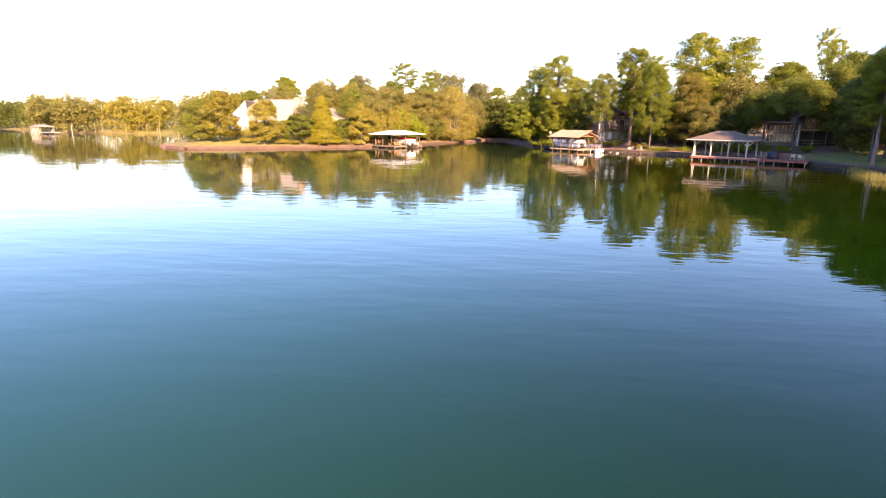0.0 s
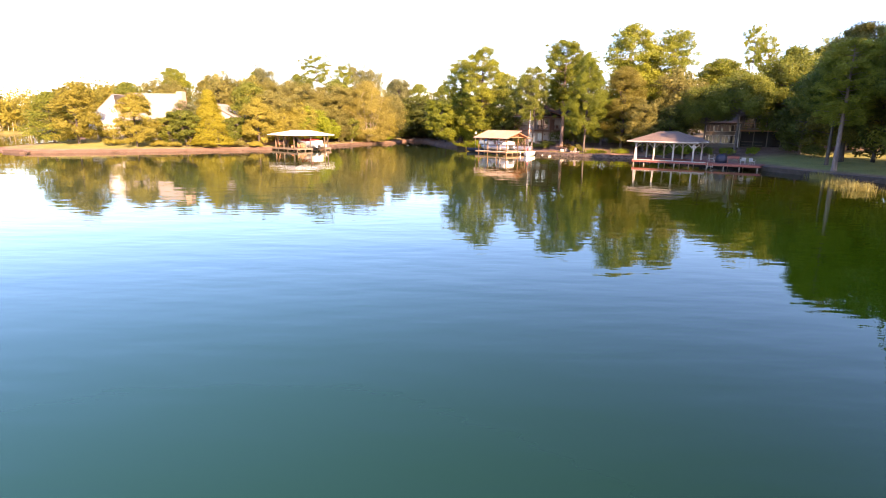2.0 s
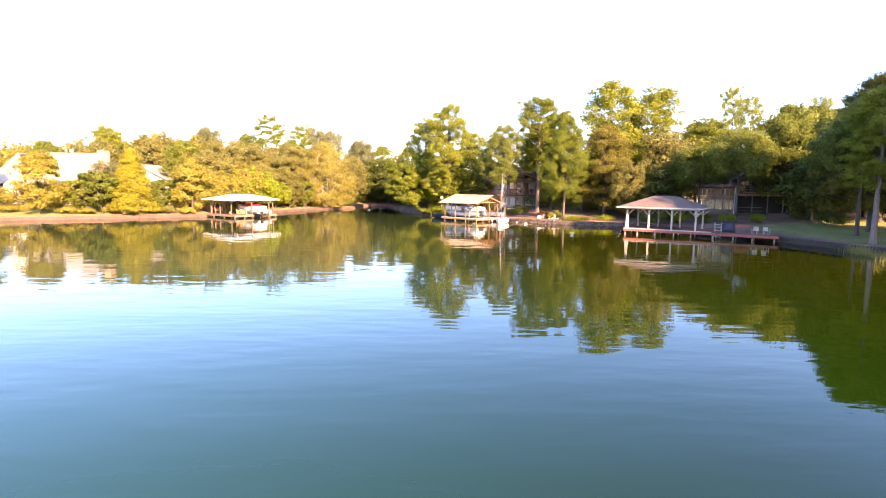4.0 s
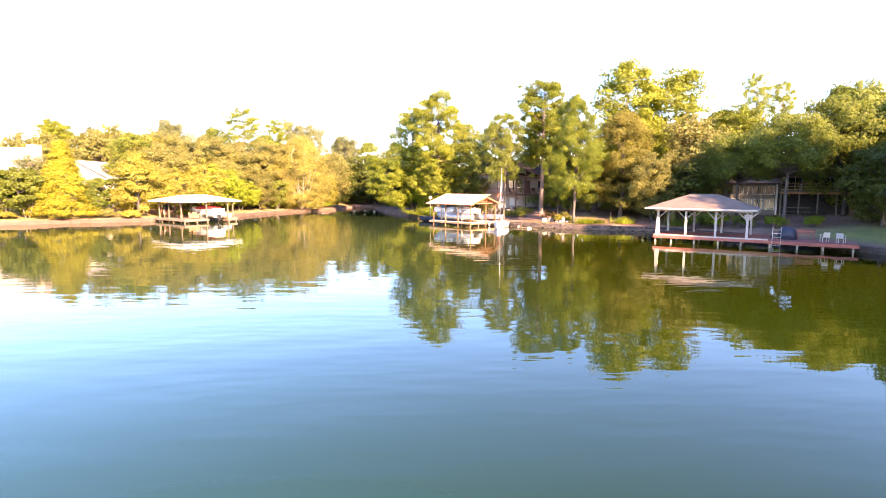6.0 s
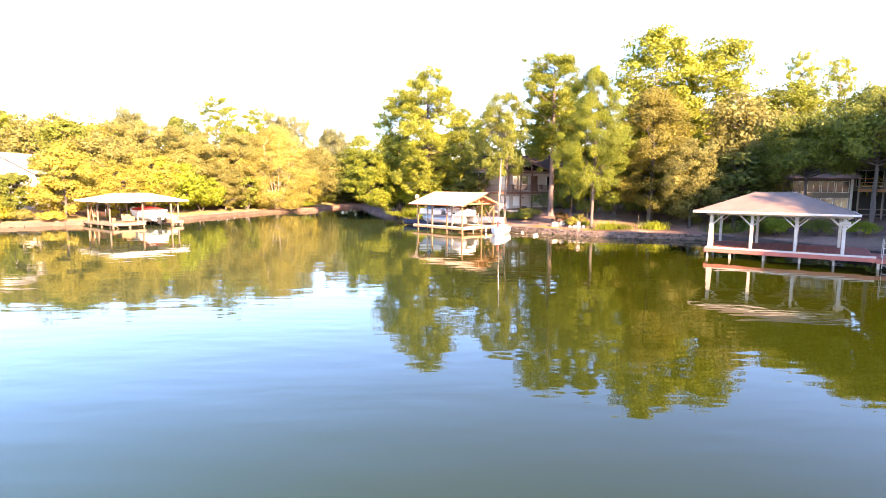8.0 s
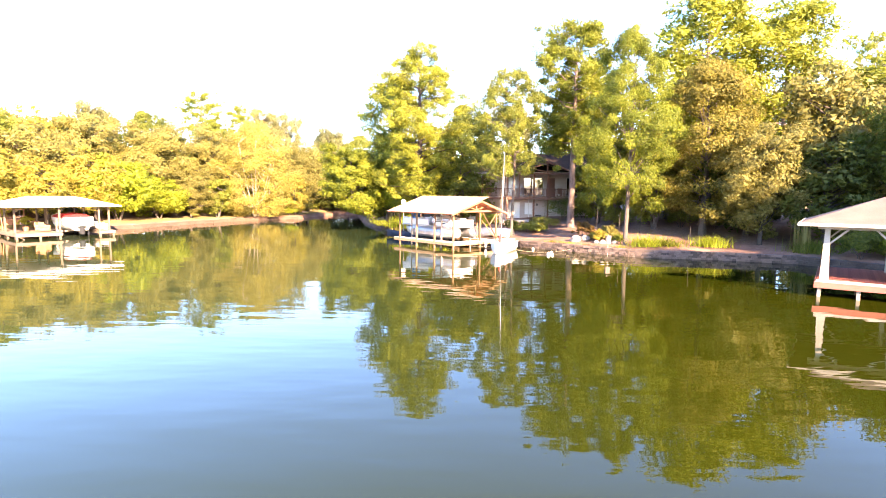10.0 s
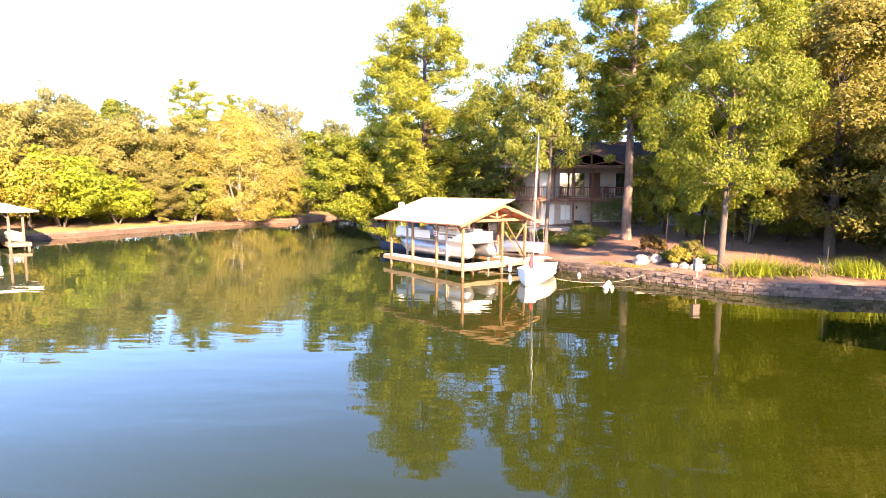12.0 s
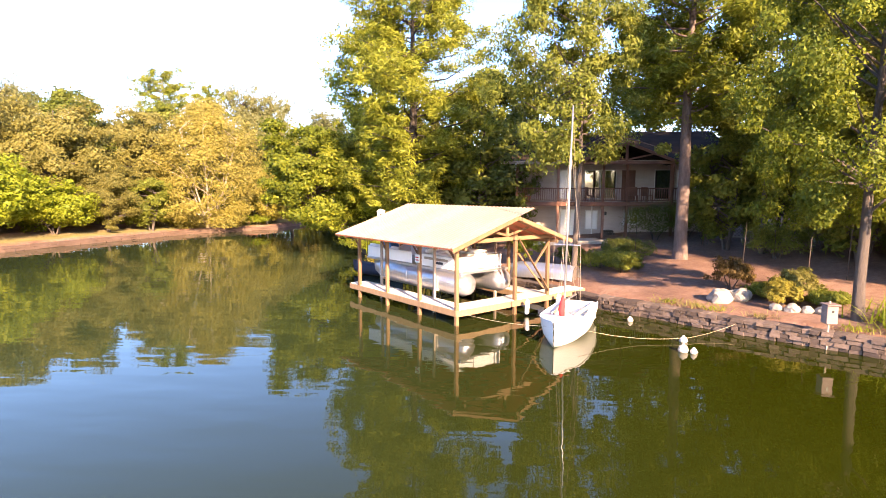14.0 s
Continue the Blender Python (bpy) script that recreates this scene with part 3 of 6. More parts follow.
species("pine_tall", pine_tree(15, 20, 3.6, 5.0, 52, 6, 76, 0.2, 0.24, 1.0, 0.8, 0.38, 0.5), "pine", PINE_BARK)
species("pine_top", pine_tree(16, 22, 4.4, 14.0, 26, 6, 66, 0.2, 0.25, 0.8, 0.65, 0.34, 0.5), "pine", PINE_BARK)
species("olive_front", broad_tree(31, 12.5, 4.6, 1.0, 220, 190, 0.125, 0.8, 0.2, lumps=0.7, puff=0.12), "olive")
species("lean_lime", leaning(broad_tree(32, 9.4, 3.4, 0.6, 180, 220, 0.115, 0.9, 0.14), -4.4, 2.6), "oak")
species("broad_a", broad_tree(17, 14, 5, 1.5, 200, 62, 0.21, 0.6, 0.26, 1, "skirt", 0.6), "green")
species("broad_b", broad_tree(18, 12.5, 4.6, 1.5, 190, 62, 0.205, 0.6, 0.24, lumps=0.7), "olive")
species("broad_c", broad_tree(19, 13, 4.8, 1.8, 180, 78, 0.20, 0.6, 0.24), "amber")
species("amber_a", broad_tree(20, 9, 3.6, 1.4, 170, 90, 0.15, 0.6, 0.14, 1, "skirt", 0.6), "amber")
species("gold_a", broad_tree(21, 12, 5.2, 1.0, 340, 150, 0.1, 0.7, 0.11, 6, "skirt", 0.45, 0.12), "gold", PALE_BARK)
species("cone_a", broad_tree(23, 10, 3.0, 0.5, 460, 78, 0.1, 0.8, 0.15, 1, "cone", 0.5, 0.12), "yellow")
species("lime_a", broad_tree(24, 7, 4.2, 0.2, 190, 95, 0.155, 0.9, 0.1, 4), "lime")
species("dark_a", broad_tree(25, 12, 4.6, 0.8, 160, 42, 0.26, 0.9, 0.22), "dark")
species("pale_a", broad_tree(26, 13, 4, 4.0, 110, 110, 0.14, 0.5, 0.16), "pale")
species("small_a", broad_tree(27, 8, 3, 1.0, 130, 85, 0.165, 0.7, 0.1, 3), "green")

TREE_WORDS = {"oak_near": ("broadleaf_tree", "bright yellow-green leafy tree with a slender grey trunk"), "brown_near": ("broadleaf_tree", "olive-brown leafy tree with spreading grey limbs"),
              "slim_near": ("broadleaf_tree", "slim green leafy tree with a thin trunk"), "pine_near": ("pine_tree", "tall pine with tiers of sunlit needle pads"), "pine_tall": ("pine_tree", "tall straight pine with a reddish-grey trunk"), "pine_mid": ("pine_tree", "tall pine with a bare reddish trunk beside the house"),
              "olive_front": ("broadleaf_tree", "spreading olive-green tree at the water's edge"), "lean_lime": ("broadleaf_tree", "lime-green tree leaning out over the water"),
              "pine_top": ("pine_tree", "bare-stemmed pine with a tuft of boughs on top"), "broad_a": ("broadleaf_tree", "dense green broadleaf tree on the bank"), "broad_b": ("broadleaf_tree", "dense olive-green broadleaf tree"),
              "broad_c": ("broadleaf_tree", "rounded tree with amber autumn leaves"), "amber_a": ("broadleaf_tree", "small amber-orange tree near the shore"), "gold_a": ("birch_tree", "golden many-stemmed tree with pale bark"), "cone_a": ("cypress_tree", "cone-shaped yellow-green cypress tree"), "lime_a": ("bamboo_thicket", "bright lime-green thicket down to the bank"),
              "high_near": ("broadleaf_tree", "green tree with a high wide crown over the lawn"), "dark_a": ("broadleaf_tree", "dark green shaded tree with low boughs"), "pale_a": ("broadleaf_tree", "pale grey-green thin-leaved tree"), "small_a": ("broadleaf_tree", "small green tree with several thin stems")}


def plant(kind, x, y, H, R, turn=None, z=None):
    name, label = TREE_WORDS[kind]
    h0, r0 = NATIVE[kind]
    ob = thing(name, Matrix.Identity(4), label, "tree", "trees round the lake")
    ob.location = (x, y, ground_z(x, y) if z is None else z)
    ob.rotation_euler = (0, 0, radians(turn if turn is not None else (x * 37 + y * 53) % 360))
    ob.scale = (R / r0, R / r0, H / h0)
    trunk, crown = SPECIES[kind]
    part("trunk", trunk, None, ob)
    part("crown", crown, None, ob)
    return ob


# right bank, about the middle boathouse
for row in [("pine_near", 5.6, 126.5, 18.6, 5.2, 20), ("pine_mid", 20.45, 119.4, 18.6, 4.3, 0), ("oak_near", 22.3, 108.7, 15.4, 3.7, 40), ("brown_near", 29.5, 112.0, 13.4, 5.0, 10),
            ("slim_near", 14.45, 116.4, 14.6, 3.5, 0), ("olive_front", 31.8, 107.8, 9.4, 3.5, 80), ("pine_tall", 32.0, 118.0, 20.2, 5.0, 70), ("pine_tall", 39.8, 119.5, 19.4, 4.6, 150),
            ("pale_a", 15.8, 135.5, 14.2, 3.8, 0), ("broad_a", 10.5, 131.0, 11.5, 4.4, 0), ("small_a", 1.2, 128.0 + 6.5, 9.6, 3.6, 30), ("lean_lime", 2.4, 130.4, 9.6, 3.7, 5), ("lime_a", 5.2, 131.5, 8.0, 3.6, 90), ("lime_a", 1.6, 137.0, 10.0, 4.0, 200),
            ("broad_b", 38.4, 110.5, 13.6, 4.6, 20), ("pine_top", 68.0, 146.5, 23.5, 2.9, 0), ("pine_top", 63.0, 131.0, 19.5, 2.8, 90), 
            ("high_near", 42.6, 98.6, 11.8, 4.8, 60), ("high_near", 39.6, 102.6, 9.8, 4.0, 200), ("high_near", 51.5, 101.5, 13.0, 5.0, 160), ("dark_a", 48.5, 92.5, 8.5, 4.2, 30), ("broad_a", 54.5, 98.5, 12.0, 5.0, 200), ("broad_a", 54.0, 106.0, 15.0, 5.2, 10), ("dark_a", 35.5, 106.5, 7.6, 3.6, 0), ("dark_a", 33.0, 112.0, 8.0, 4.0, 90),
            ("slim_near", 24.5, 119.5, 13.5, 3.4, 100), ("dark_a", 10.0, 127.5, 7.0, 3.4, 60), ("small_a", 26.8, 115.5, 7.5, 2.8, 0), ("broad_a", 34.0, 127.0, 14.5, 5.2, 10),
            ("broad_a", 24.0, 138.0, 15.0, 5.2, 60), ("broad_b", 42.0, 132.0, 15.5, 5.4, 10), ("broad_a", 11.0, 146.0, 14.5, 5.2, 90), ("broad_b", 3.5, 142.5, 12.5, 4.8, 10), ("pine_top", 31.0, 150.0, 19.0, 4.2, 10),
            ("dark_a", -2.0, 149.0, 9.0, 4.2, 0), ("dark_a", -4.5, 163.0, 11.0, 5.0, 70), ("dark_a", -9.5, 178.0, 12.0, 5.6, 10), ("dark_a", -15.5, 180.0, 12.0, 5.0, 110), ("dark_a", -8.0, 175.6, 5.0, 3.6, 40), ("dark_a", -11.6, 177.0, 5.6, 3.6, 200), ("dark_a", -15.2, 175.6, 5.0, 3.2, 300), ("dark_a", -5.2, 168.6, 5.2, 3.4, 90), ("dark_a", -3.0, 158.4, 4.8, 3.2, 10), ("broad_a", -3.0, 172.0, 14.0, 5.2, 30),
            ("pine_tall", 1.5, 134.0, 17.2, 3.2, 200), ("broad_a", -11.0, 188.0, 14.5, 5.5, 20), ("broad_a", -19.0, 190.0, 15.0, 5.5, 120)]:
    plant(*row)
# right bank, near the start
# broad trees at y 57 to 65 are out of view, added to cast shade
for row in [("dark_a", 49.5, 80.0, 9.0, 4.2, 20), ("brown_near", 47.5, 82.5, 15.5, 5.2, 90), ("pine_mid", 42.45, 75.95, 13.6, 3.4, 0), ("broad_a", 50.5, 73.0, 14.5, 5.4, 50), ("high_near", 47.4, 72.0, 14.0, 4.8, 130), ("high_near", 44.6, 80.6, 12.2, 4.4, 40), ("broad_b", 48.4, 65.0, 17.5, 5.4, 220), ("broad_a", 50.0, 57.0, 20.0, 6.0, 20), ("broad_a", 48.2, 61.2, 21.5, 6.0, 70), ("pine_tall", 53.0, 70.0, 21.0, 4.6, 40),
            ("broad_b", 53.0, 88.0, 13.0, 5.2, 150), ("broad_a", 57.0, 95.0, 14.5, 5.2, 60), ("broad_a", 54.5, 46.0, 16.0, 5.6, 60), ("broad_b", 57.5, 30.0, 16.0, 5.6, 90), ("pine_tall", 58.0, 63.0, 17.0, 4.4, 90), ("pine_tall", 50.0, 121.0, 14.6, 4.0, 210), ("pine_top", 67.8, 120.0, 18.0, 2.6, 250), ("small_a", 26.2, 121.5, 9.0, 3.4, 40), ("dark_a", 30.5, 122.5, 9.0, 4.2, 140), ("dark_a", 35.0, 119.0, 8.5, 4.2, 250), ("small_a", 23.4, 121.0, 6.5, 2.4, 10), ("dark_a", 39.5, 125.0, 9.5, 4.4, 20),
            ("pine_tall", 62.0, 80.0, 16.0, 4.0, 30), ("broad_a", 62.0, 112.0, 15.5, 5.5, 120), ("broad_b", 72.0, 100.0, 15.5, 5.5, 10), ("dark_a", 60.0, 118.0, 10.0, 5.4, 0), ("dark_a", 66.0, 108.0, 10.0, 5.4, 80), ("dark_a", 64.0, 98.0, 9.0, 5.2, 160), ("dark_a", 70.0, 116.0, 10.0, 5.6, 240), ("dark_a", 56.0, 124.0, 10.0, 5.4, 40), ("broad_a", 74.0, 122.0, 16.0, 5.5, 60), ("broad_b", 51.0, 126.0, 15.5, 5.5, 140),
            ("broad_a", 60.0, 145.0, 16.0, 5.5, 20), ("broad_b", 46.0, 148.0, 15.5, 5.5, 90)]:
    plant(*row)
# left bank: the row by the water, then the woods behind it
for row in [("amber_a", -64.5, 108.5, 9.8, 4.6, 0), ("broad_a", -69.5, 109.5, 8.4, 4.2, 60), ("amber_a", -54.6, 109.0, 8.6, 3.8, 40), ("small_a", -47.4, 112.4, 7.0, 3.3, 0), ("small_a", -50.6, 113.0, 5.6, 2.8, 70), ("cone_a", -44.0, 114.4, 9.9, 4.0, 0),
            ("small_a", -40.8, 116.4, 5.8, 2.4, 120), ("amber_a", -37.2, 120.0, 8.6, 3.7, 90), ("lime_a", -30.4, 131.6, 7.4, 5.0, 0), ("lime_a", -28.6, 137.4, 4.8, 3.6, 60), ("gold_a", -20.8, 150.6, 13.8, 6.4, 0),
            ("olive_front", -17.2, 160.6, 12.0, 4.4, 30), ("amber_a", -16.6, 156.9, 6.4, 2.4, 0), ("broad_b", -17.8, 169.0, 12.5, 4.6, 120), ("small_a", -22.5, 155.5, 5.5, 3.2, 0), ("small_a", -26.0, 155.0, 6.0, 3.4, 60), ("olive_front", -26.4, 141.5, 6.8, 3.2, 0), ("small_a", -24.2, 145.0, 6.0, 2.6, 90),
            ("olive_front", -31.5, 141.5, 13.2, 5.4, 0), ("olive_front", -38.0, 138.0, 13.2, 5.2, 150), ("broad_c", -44.5, 139.0, 13.0, 5.0, 10), ("broad_b", -52.0, 138.0, 13.6, 5.2, 200), ("olive_front", -27.5, 150.5, 13.6, 5.0, 240),
            ("broad_a", -30.0, 158.0, 13.5, 5.0, 0), ("broad_b", -24.0, 164.0, 14.0, 5.0, 20), ("broad_a", -38.0, 152.0, 14.0, 5.2, 90), ("broad_b", -47.0, 150.0, 14.0, 5.2, 30), ("broad_c", -57.0, 149.0, 14.5, 5.4, 60),
            ("broad_b", -66.0, 142.0, 13.0, 5.2, 20), ("broad_c", -75.0, 138.0, 12.0, 5.0, 100), ("broad_b", -80.0, 128.0, 10.5, 4.6, 0), ("broad_c", -74.5, 121.5, 9.5, 4.4, 20), ("broad_a", -69.5, 133.0, 11.0, 4.6, 60),
            ("pine_top", -69.0, 151.0, 15.2, 3.6, 0), ("pine_tall", -68.5, 151.8, 14.6, 3.4, 90), ("pine_top", -38.8, 173.0, 20.4, 5.4, 40), ("pine_top", -31.3, 172.5, 18.2, 3.8, 0), ("pale_a", -28.5, 177.5, 20.5, 4.6, 0), ("pale_a", -24.4, 179.0, 20.0, 4.2, 90), ("pale_a", -17.0, 184.0, 18.0, 4.2, 30), ("pale_a", -47.0, 152.5, 17.2, 3.6, 30),
            ("broad_b", -42.0, 164.0, 14.5, 5.4, 0), ("broad_a", -52.0, 163.0, 15.0, 5.4, 30), ("broad_b", -62.0, 163.0, 14.5, 5.4, 60), ("broad_a", -72.0, 160.0, 13.5, 5.4, 90), ("broad_b", -82.0, 154.0, 12.5, 5.4, 120),
            ("broad_c", -33.5, 124.5, 7.0, 3.0, 0), ("broad_b", -36.5, 127.5, 10.5, 4.2, 60), ("broad_a", -41.0, 127.0, 11.0, 4.4, 0), ("broad_c", -31.0, 128.5, 8.5, 3.4, 0), ("pale_a", -49.0, 116.5, 8.0, 3.0, 0), ("dark_a", -58.0, 115.5, 4.0, 3.0, 0), ("dark_a", -35.0, 147.0, 6.5, 4.2, 0), ("dark_a", -40.0, 143.5, 6.5, 4.4, 80), ("dark_a", -32.0, 154.0, 6.5, 4.2, 160), ("dark_a", -46.0, 146.0, 7.0, 4.6, 240), ("dark_a", -27.0, 158.5, 6.0, 4.0, 300), ("dark_a", -52.0, 144.0, 7.0, 4.6, 20), ("small_a", -31.5, 176.0, 14.0, 5.0, 0)]:
    plant(*row)


def far_woods():
    """The wooded shores far off, beyond counting."""
    rng = np.random.default_rng(77)
    cs, out = [], []
    spots = []
    while len(spots) < 430:
        x, y = rng.uniform(-520, -70), rng.uniform(150, 420)
        d = float(land(x, y)[0])
        if (0.8 < d < 12 or (d < 30 and rng.uniform() < 0.2)) and d > 0.8 and not (x > -95 and y < 168):
            spots.append((x, y, rng.uniform(10, 15) if rng.uniform() < 0.85 else rng.uniform(15, 18)))
    for _ in range(110):
        x, y = rng.uniform(-75, 140), rng.uniform(178, 260)
        if float(land(x, y)[0]) > 8:
            spots.append((x, y, rng.uniform(11, 14)))
    for x, y, h in spots:
        z = ground_z(x, y)
        boughs, each = (17, 30) if x > -260 else (11, 22)
        R = h * rng.uniform(0.3, 0.4)
        d = rng.normal(0, 1, (boughs, 3))
        d /= np.linalg.norm(d, axis=1)[:, None]
        mid = np.array((x, y, z + h * 0.56)) + d * rng.uniform(0.35, 0.9, (boughs, 1)) * np.array((R, R, h * 0.4))
        puffs = blob(rng, (boughs, each))
        cs.append((mid[:, None, :] + puffs * R * 0.26 * np.array((1, 1, 0.75))).reshape(-1, 3))
        out.append(0.6 * puffs.reshape(-1, 3) + 0.4 * np.repeat(d, each, 0))
        k = 60 if x > -260 else 40
        cs.append(np.array((x, y, z + 0.3)) + np.stack([rng.normal(0, 3.2, k), rng.normal(0, 2.0, k), rng.uniform(0, 3.4, k)], 1))
        out.append(np.tile((0, -0.5, 0.4), (k, 1)))
    stems = Geo()
    for x, y, h in spots:
        if x > -260 and float(land(x, y)[0]) < 16:
            for _ in range(1):
                px, py = x + rng.normal(0, 1.6), y + rng.normal(0, 1.6)
                pz = ground_z(px, py)
                stems.tube([(px, py, pz - 0.3), (px + rng.normal(0, 0.3), py, pz + h * 0.3)], [0.13, 0.09], 4, False)
    tagged(new("far_trunks", stems.mesh("far_trunks", PALE_BARK)), "pale slim trunks along the distant shore", "woods", kind="stuff")
    cs, out = np.concatenate(cs), np.concatenate(out)
    hue = noise_split(cs)
    for key, sel in hue.items():
        me = leaf_cloud("far_woods", cs[sel], out[sel], 0.46, 0.6, LEAF[key], rng, 3)
        tagged(new("far_woods", me), {"olive": "distant olive-green wooded shore", "amber": "distant wooded shore with amber autumn trees", "dark": "distant dark green woods"}[key], "woods", kind="stuff")


def noise_split(cs):
    v = np.sin(cs[:, 0] * 0.11) + np.sin(cs[:, 1] * 0.17 + cs[:, 0] * 0.05)
    far = cs[:, 0] < -215
    return {"amber": (v > 0.2) & ~far, "olive": (v <= 0.2) & ~far, "dark": far}


far_woods()


def undergrowth():
    """Low growth under the trees along both banks of the cove."""
    rng = np.random.default_rng(78)
    way = [(-52, 128), (-42, 129), (-36, 133), (-34, 143), (-30, 152), (-25, 162), (-21, 172), (-16, 183), (-6, 181), (0, 168), (3, 154), (8, 143)]
    inner = [(-60, 134), (-50, 136), (-42, 141), (-38, 148), (-33, 157), (-28, 166), (-24, 176)]
    cs = []
    for (ax, ay), (bx, by) in list(zip(way, way[1:])) + list(zip(inner, inner[1:])):
        for _ in range(int(math.hypot(bx - ax, by - ay) * 2.6)):
            u = rng.uniform()
            x, y = ax + (bx - ax) * u + rng.normal(0, 1.6), ay + (by - ay) * u + rng.normal(0, 1.6)
            if float(land(x, y)[0]) > 1.5:
                h = rng.uniform(0.8, 3.2)
                cs.append(np.array((x, y, ground_z(x, y) + h * 0.5)) + rng.normal(0, 1, (90, 3)) * np.array((0.8, 0.8, h * 0.27)))
    cs = np.concatenate(cs)
    me = leaf_cloud("undergrowth", cs, np.tile((0, 0, 0.6), (len(cs), 1)), 0.17, 0.6, LEAF["green"], rng, 3)
    tagged(new("undergrowth", me), "tangled green undergrowth beneath the trees", "undergrowth", kind="stuff")


undergrowth()


# ---- the middle boathouse ----
BOATHOUSE = pose(9.3, 109.5, 0, 0, 0, 43)


def roof_panel(length, rise_from, rise_to, ribs=4, width=0.9):
    """One ribbed sheet: ribs run from the eave (u=0) to the top; x across the slope, y along the eave."""
    g = Geo()
    prof, step = [], width / ribs
    for i in range(ribs):
        prof += [(i * step, 0), (i * step + 0.35 * step, 0), (i * step + 0.45 * step, 0.03), (i * step + 0.6 * step, 0.03), (i * step + 0.7 * step, 0)]
    prof.append((width, 0))
    lo, hi = Vector(rise_from), Vector(rise_to)
    up = Vector((-(hi - lo).z, 0, (hi - lo).x)).normalized()
    if up.z < 0:
        up = -up
    loops = [[p + Vector((0, y, 0)) + up * h for y, h in prof] + [p + Vector((0, y, 0)) + up * (h - 0.012) for y, h in reversed(prof)] for p in (lo, hi)]
    return g.rings(loops)


def boathouse():
    t = thing("boathouse", BOATHOUSE, "open timber boathouse with a cream ribbed metal roof over the water", "boathouse")
    post_at = [(0, 0), (0, 2.2), (0, 4.45), (0, 6.7), (2.95, 0), (4.85, 0), (4.85, 2.2), (4.85, 4.45), (4.85, 6.7)]
    for x, y in post_at:
        roof_z = 2.83 + (min(x + 0.7, 5.5 - x)) * 0.326 - 0.16
        if x == 2.95:
            roof_z = 3.1
        g = Geo().box((x - 0.065, y - 0.065, -1.2), (x + 0.065, y + 0.065, roof_z), 0.012)
        part("post", g, DOCK_WOOD, t)
    # walkway boards
    board_s = Geo().box((-0.42, -0.066, -0.02), (0.42, 0.066, 0.02), 0.006).mesh("plank", DECK_BOARD)
    for i in range(54):
        o = part("plank", board_s, None, t)
        o.location = (0.40, 0.02 + 0.14 * i, 0.55)
    for i in range(46):
        o = part("plank", board_s, None, t)
        o.matrix_basis = pose(0.89 + 0.14 * i, 0.40, 0.553, 0, 0, 90)
    for i in range(44):
        o = part("plank", board_s, None, t)
        o.location = (4.86, 0.89 + 0.14 * i, 0.55)
    for lo, hi in (((-0.075, -0.03, 0.32), (-0.022, 7.5, 0.545)), ((0.78, 0.85, 0.32), (0.82, 7.5, 0.53)), ((-0.075, -0.09, 0.32), (7.3, -0.035, 0.55)), ((0.84, 0.8, 0.32), (4.4, 0.84, 0.53)), ((4.4, 0.86, 0.32), (4.45, 7.2, 0.53)), ((5.28, 0.86, 0.32), (5.33, 7.2, 0.53))):
        part("fascia_board", Geo().box(lo, hi, 0.01), RIM_WOOD, t)
    # roof
    for i in range(10):
        y0 = -0.65 + 0.83 * i
        part("roof_panel", roof_panel(0, (-0.7, y0, 2.83), (3.3, y0, 4.13), 4, 0.83), TAN_METAL, t)
        part("roof_panel", roof_panel(0, (5.5, y0, 2.83), (2.42, y0, 3.82), 4, 0.83), TAN_METAL, t)
    part("roof_sheathing", Geo().slab([(-0.69, -0.63, 2.80), (-0.69, 7.62, 2.80), (2.38, 7.62, 3.79), (2.38, -0.63, 3.79)], 0.02), RUST, t, "rust-red roof underside")
    part("roof_sheathing", Geo().slab([(5.48, -0.63, 2.79), (5.48, 7.62, 2.79), (2.42, 7.62, 3.78), (2.42, -0.63, 3.78)], 0.02), RUST, t, "rust-red roof underside")
    for y in (-0.55, 0.5, 1.55, 2.6, 3.65, 4.7, 5.75, 6.8, 7.5):
        part("rafter", Geo().beam((-0.64, y, 2.74), (2.4, y, 3.72), 0.05, 0.10), RAFTER, t)
        part("rafter", Geo().beam((5.44, y, 2.73), (2.4, y, 3.72), 0.05, 0.10), RAFTER, t)
    for x in (0.0, 4.85):
        part("plate_beam", Geo().box((x - 0.05, -0.5, 2.72), (x + 0.05, 7.5, 2.88), 0.01), DOCK_WOOD, t)
    for y in (0.0, 2.2, 4.45, 6.7):
        part("tie_beam", Geo().box((-0.1, y - 0.14, 2.90), (4.95, y - 0.085, 3.05), 0.01), DOCK_WOOD, t)
        part("king_post", Geo().box((2.33, y - 0.13, 3.05), (2.47, y - 0.07, 3.7), 0.01), DOCK_WOOD, t)
        for sx in (-1, 1):
            part("web_brace", Geo().beam((2.4, y - 0.11, 3.1), (2.4 + 1.2 * sx, y - 0.11, 3.38), 0.05, 0.09), DOCK_WOOD, t)
    for p, q in (((3.0, -0.13, 2.95), (4.8, -0.13, 0.75)), ((4.8, -0.17, 2.85), (3.85, -0.17, 1.85)), ((4.77, 0.1, 0.8), (4.77, 2.1, 2.6))):
        part("brace", Geo().beam(p, q, 0.1, 0.04), DOCK_WOOD, t)
    for y in (0.0, 2.2, 4.45, 6.7):
        part("knee_brace", Geo().beam((0, y + 0.05, 2.3), (0, y + 0.5, 2.75), 0.07, 0.05), DOCK_WOOD, t)
    part("barge_board", Geo().beam((-0.75, -0.67, 2.76), (2.4, -0.67, 3.78), 0.03, 0.15), DOCK_WOOD, t)
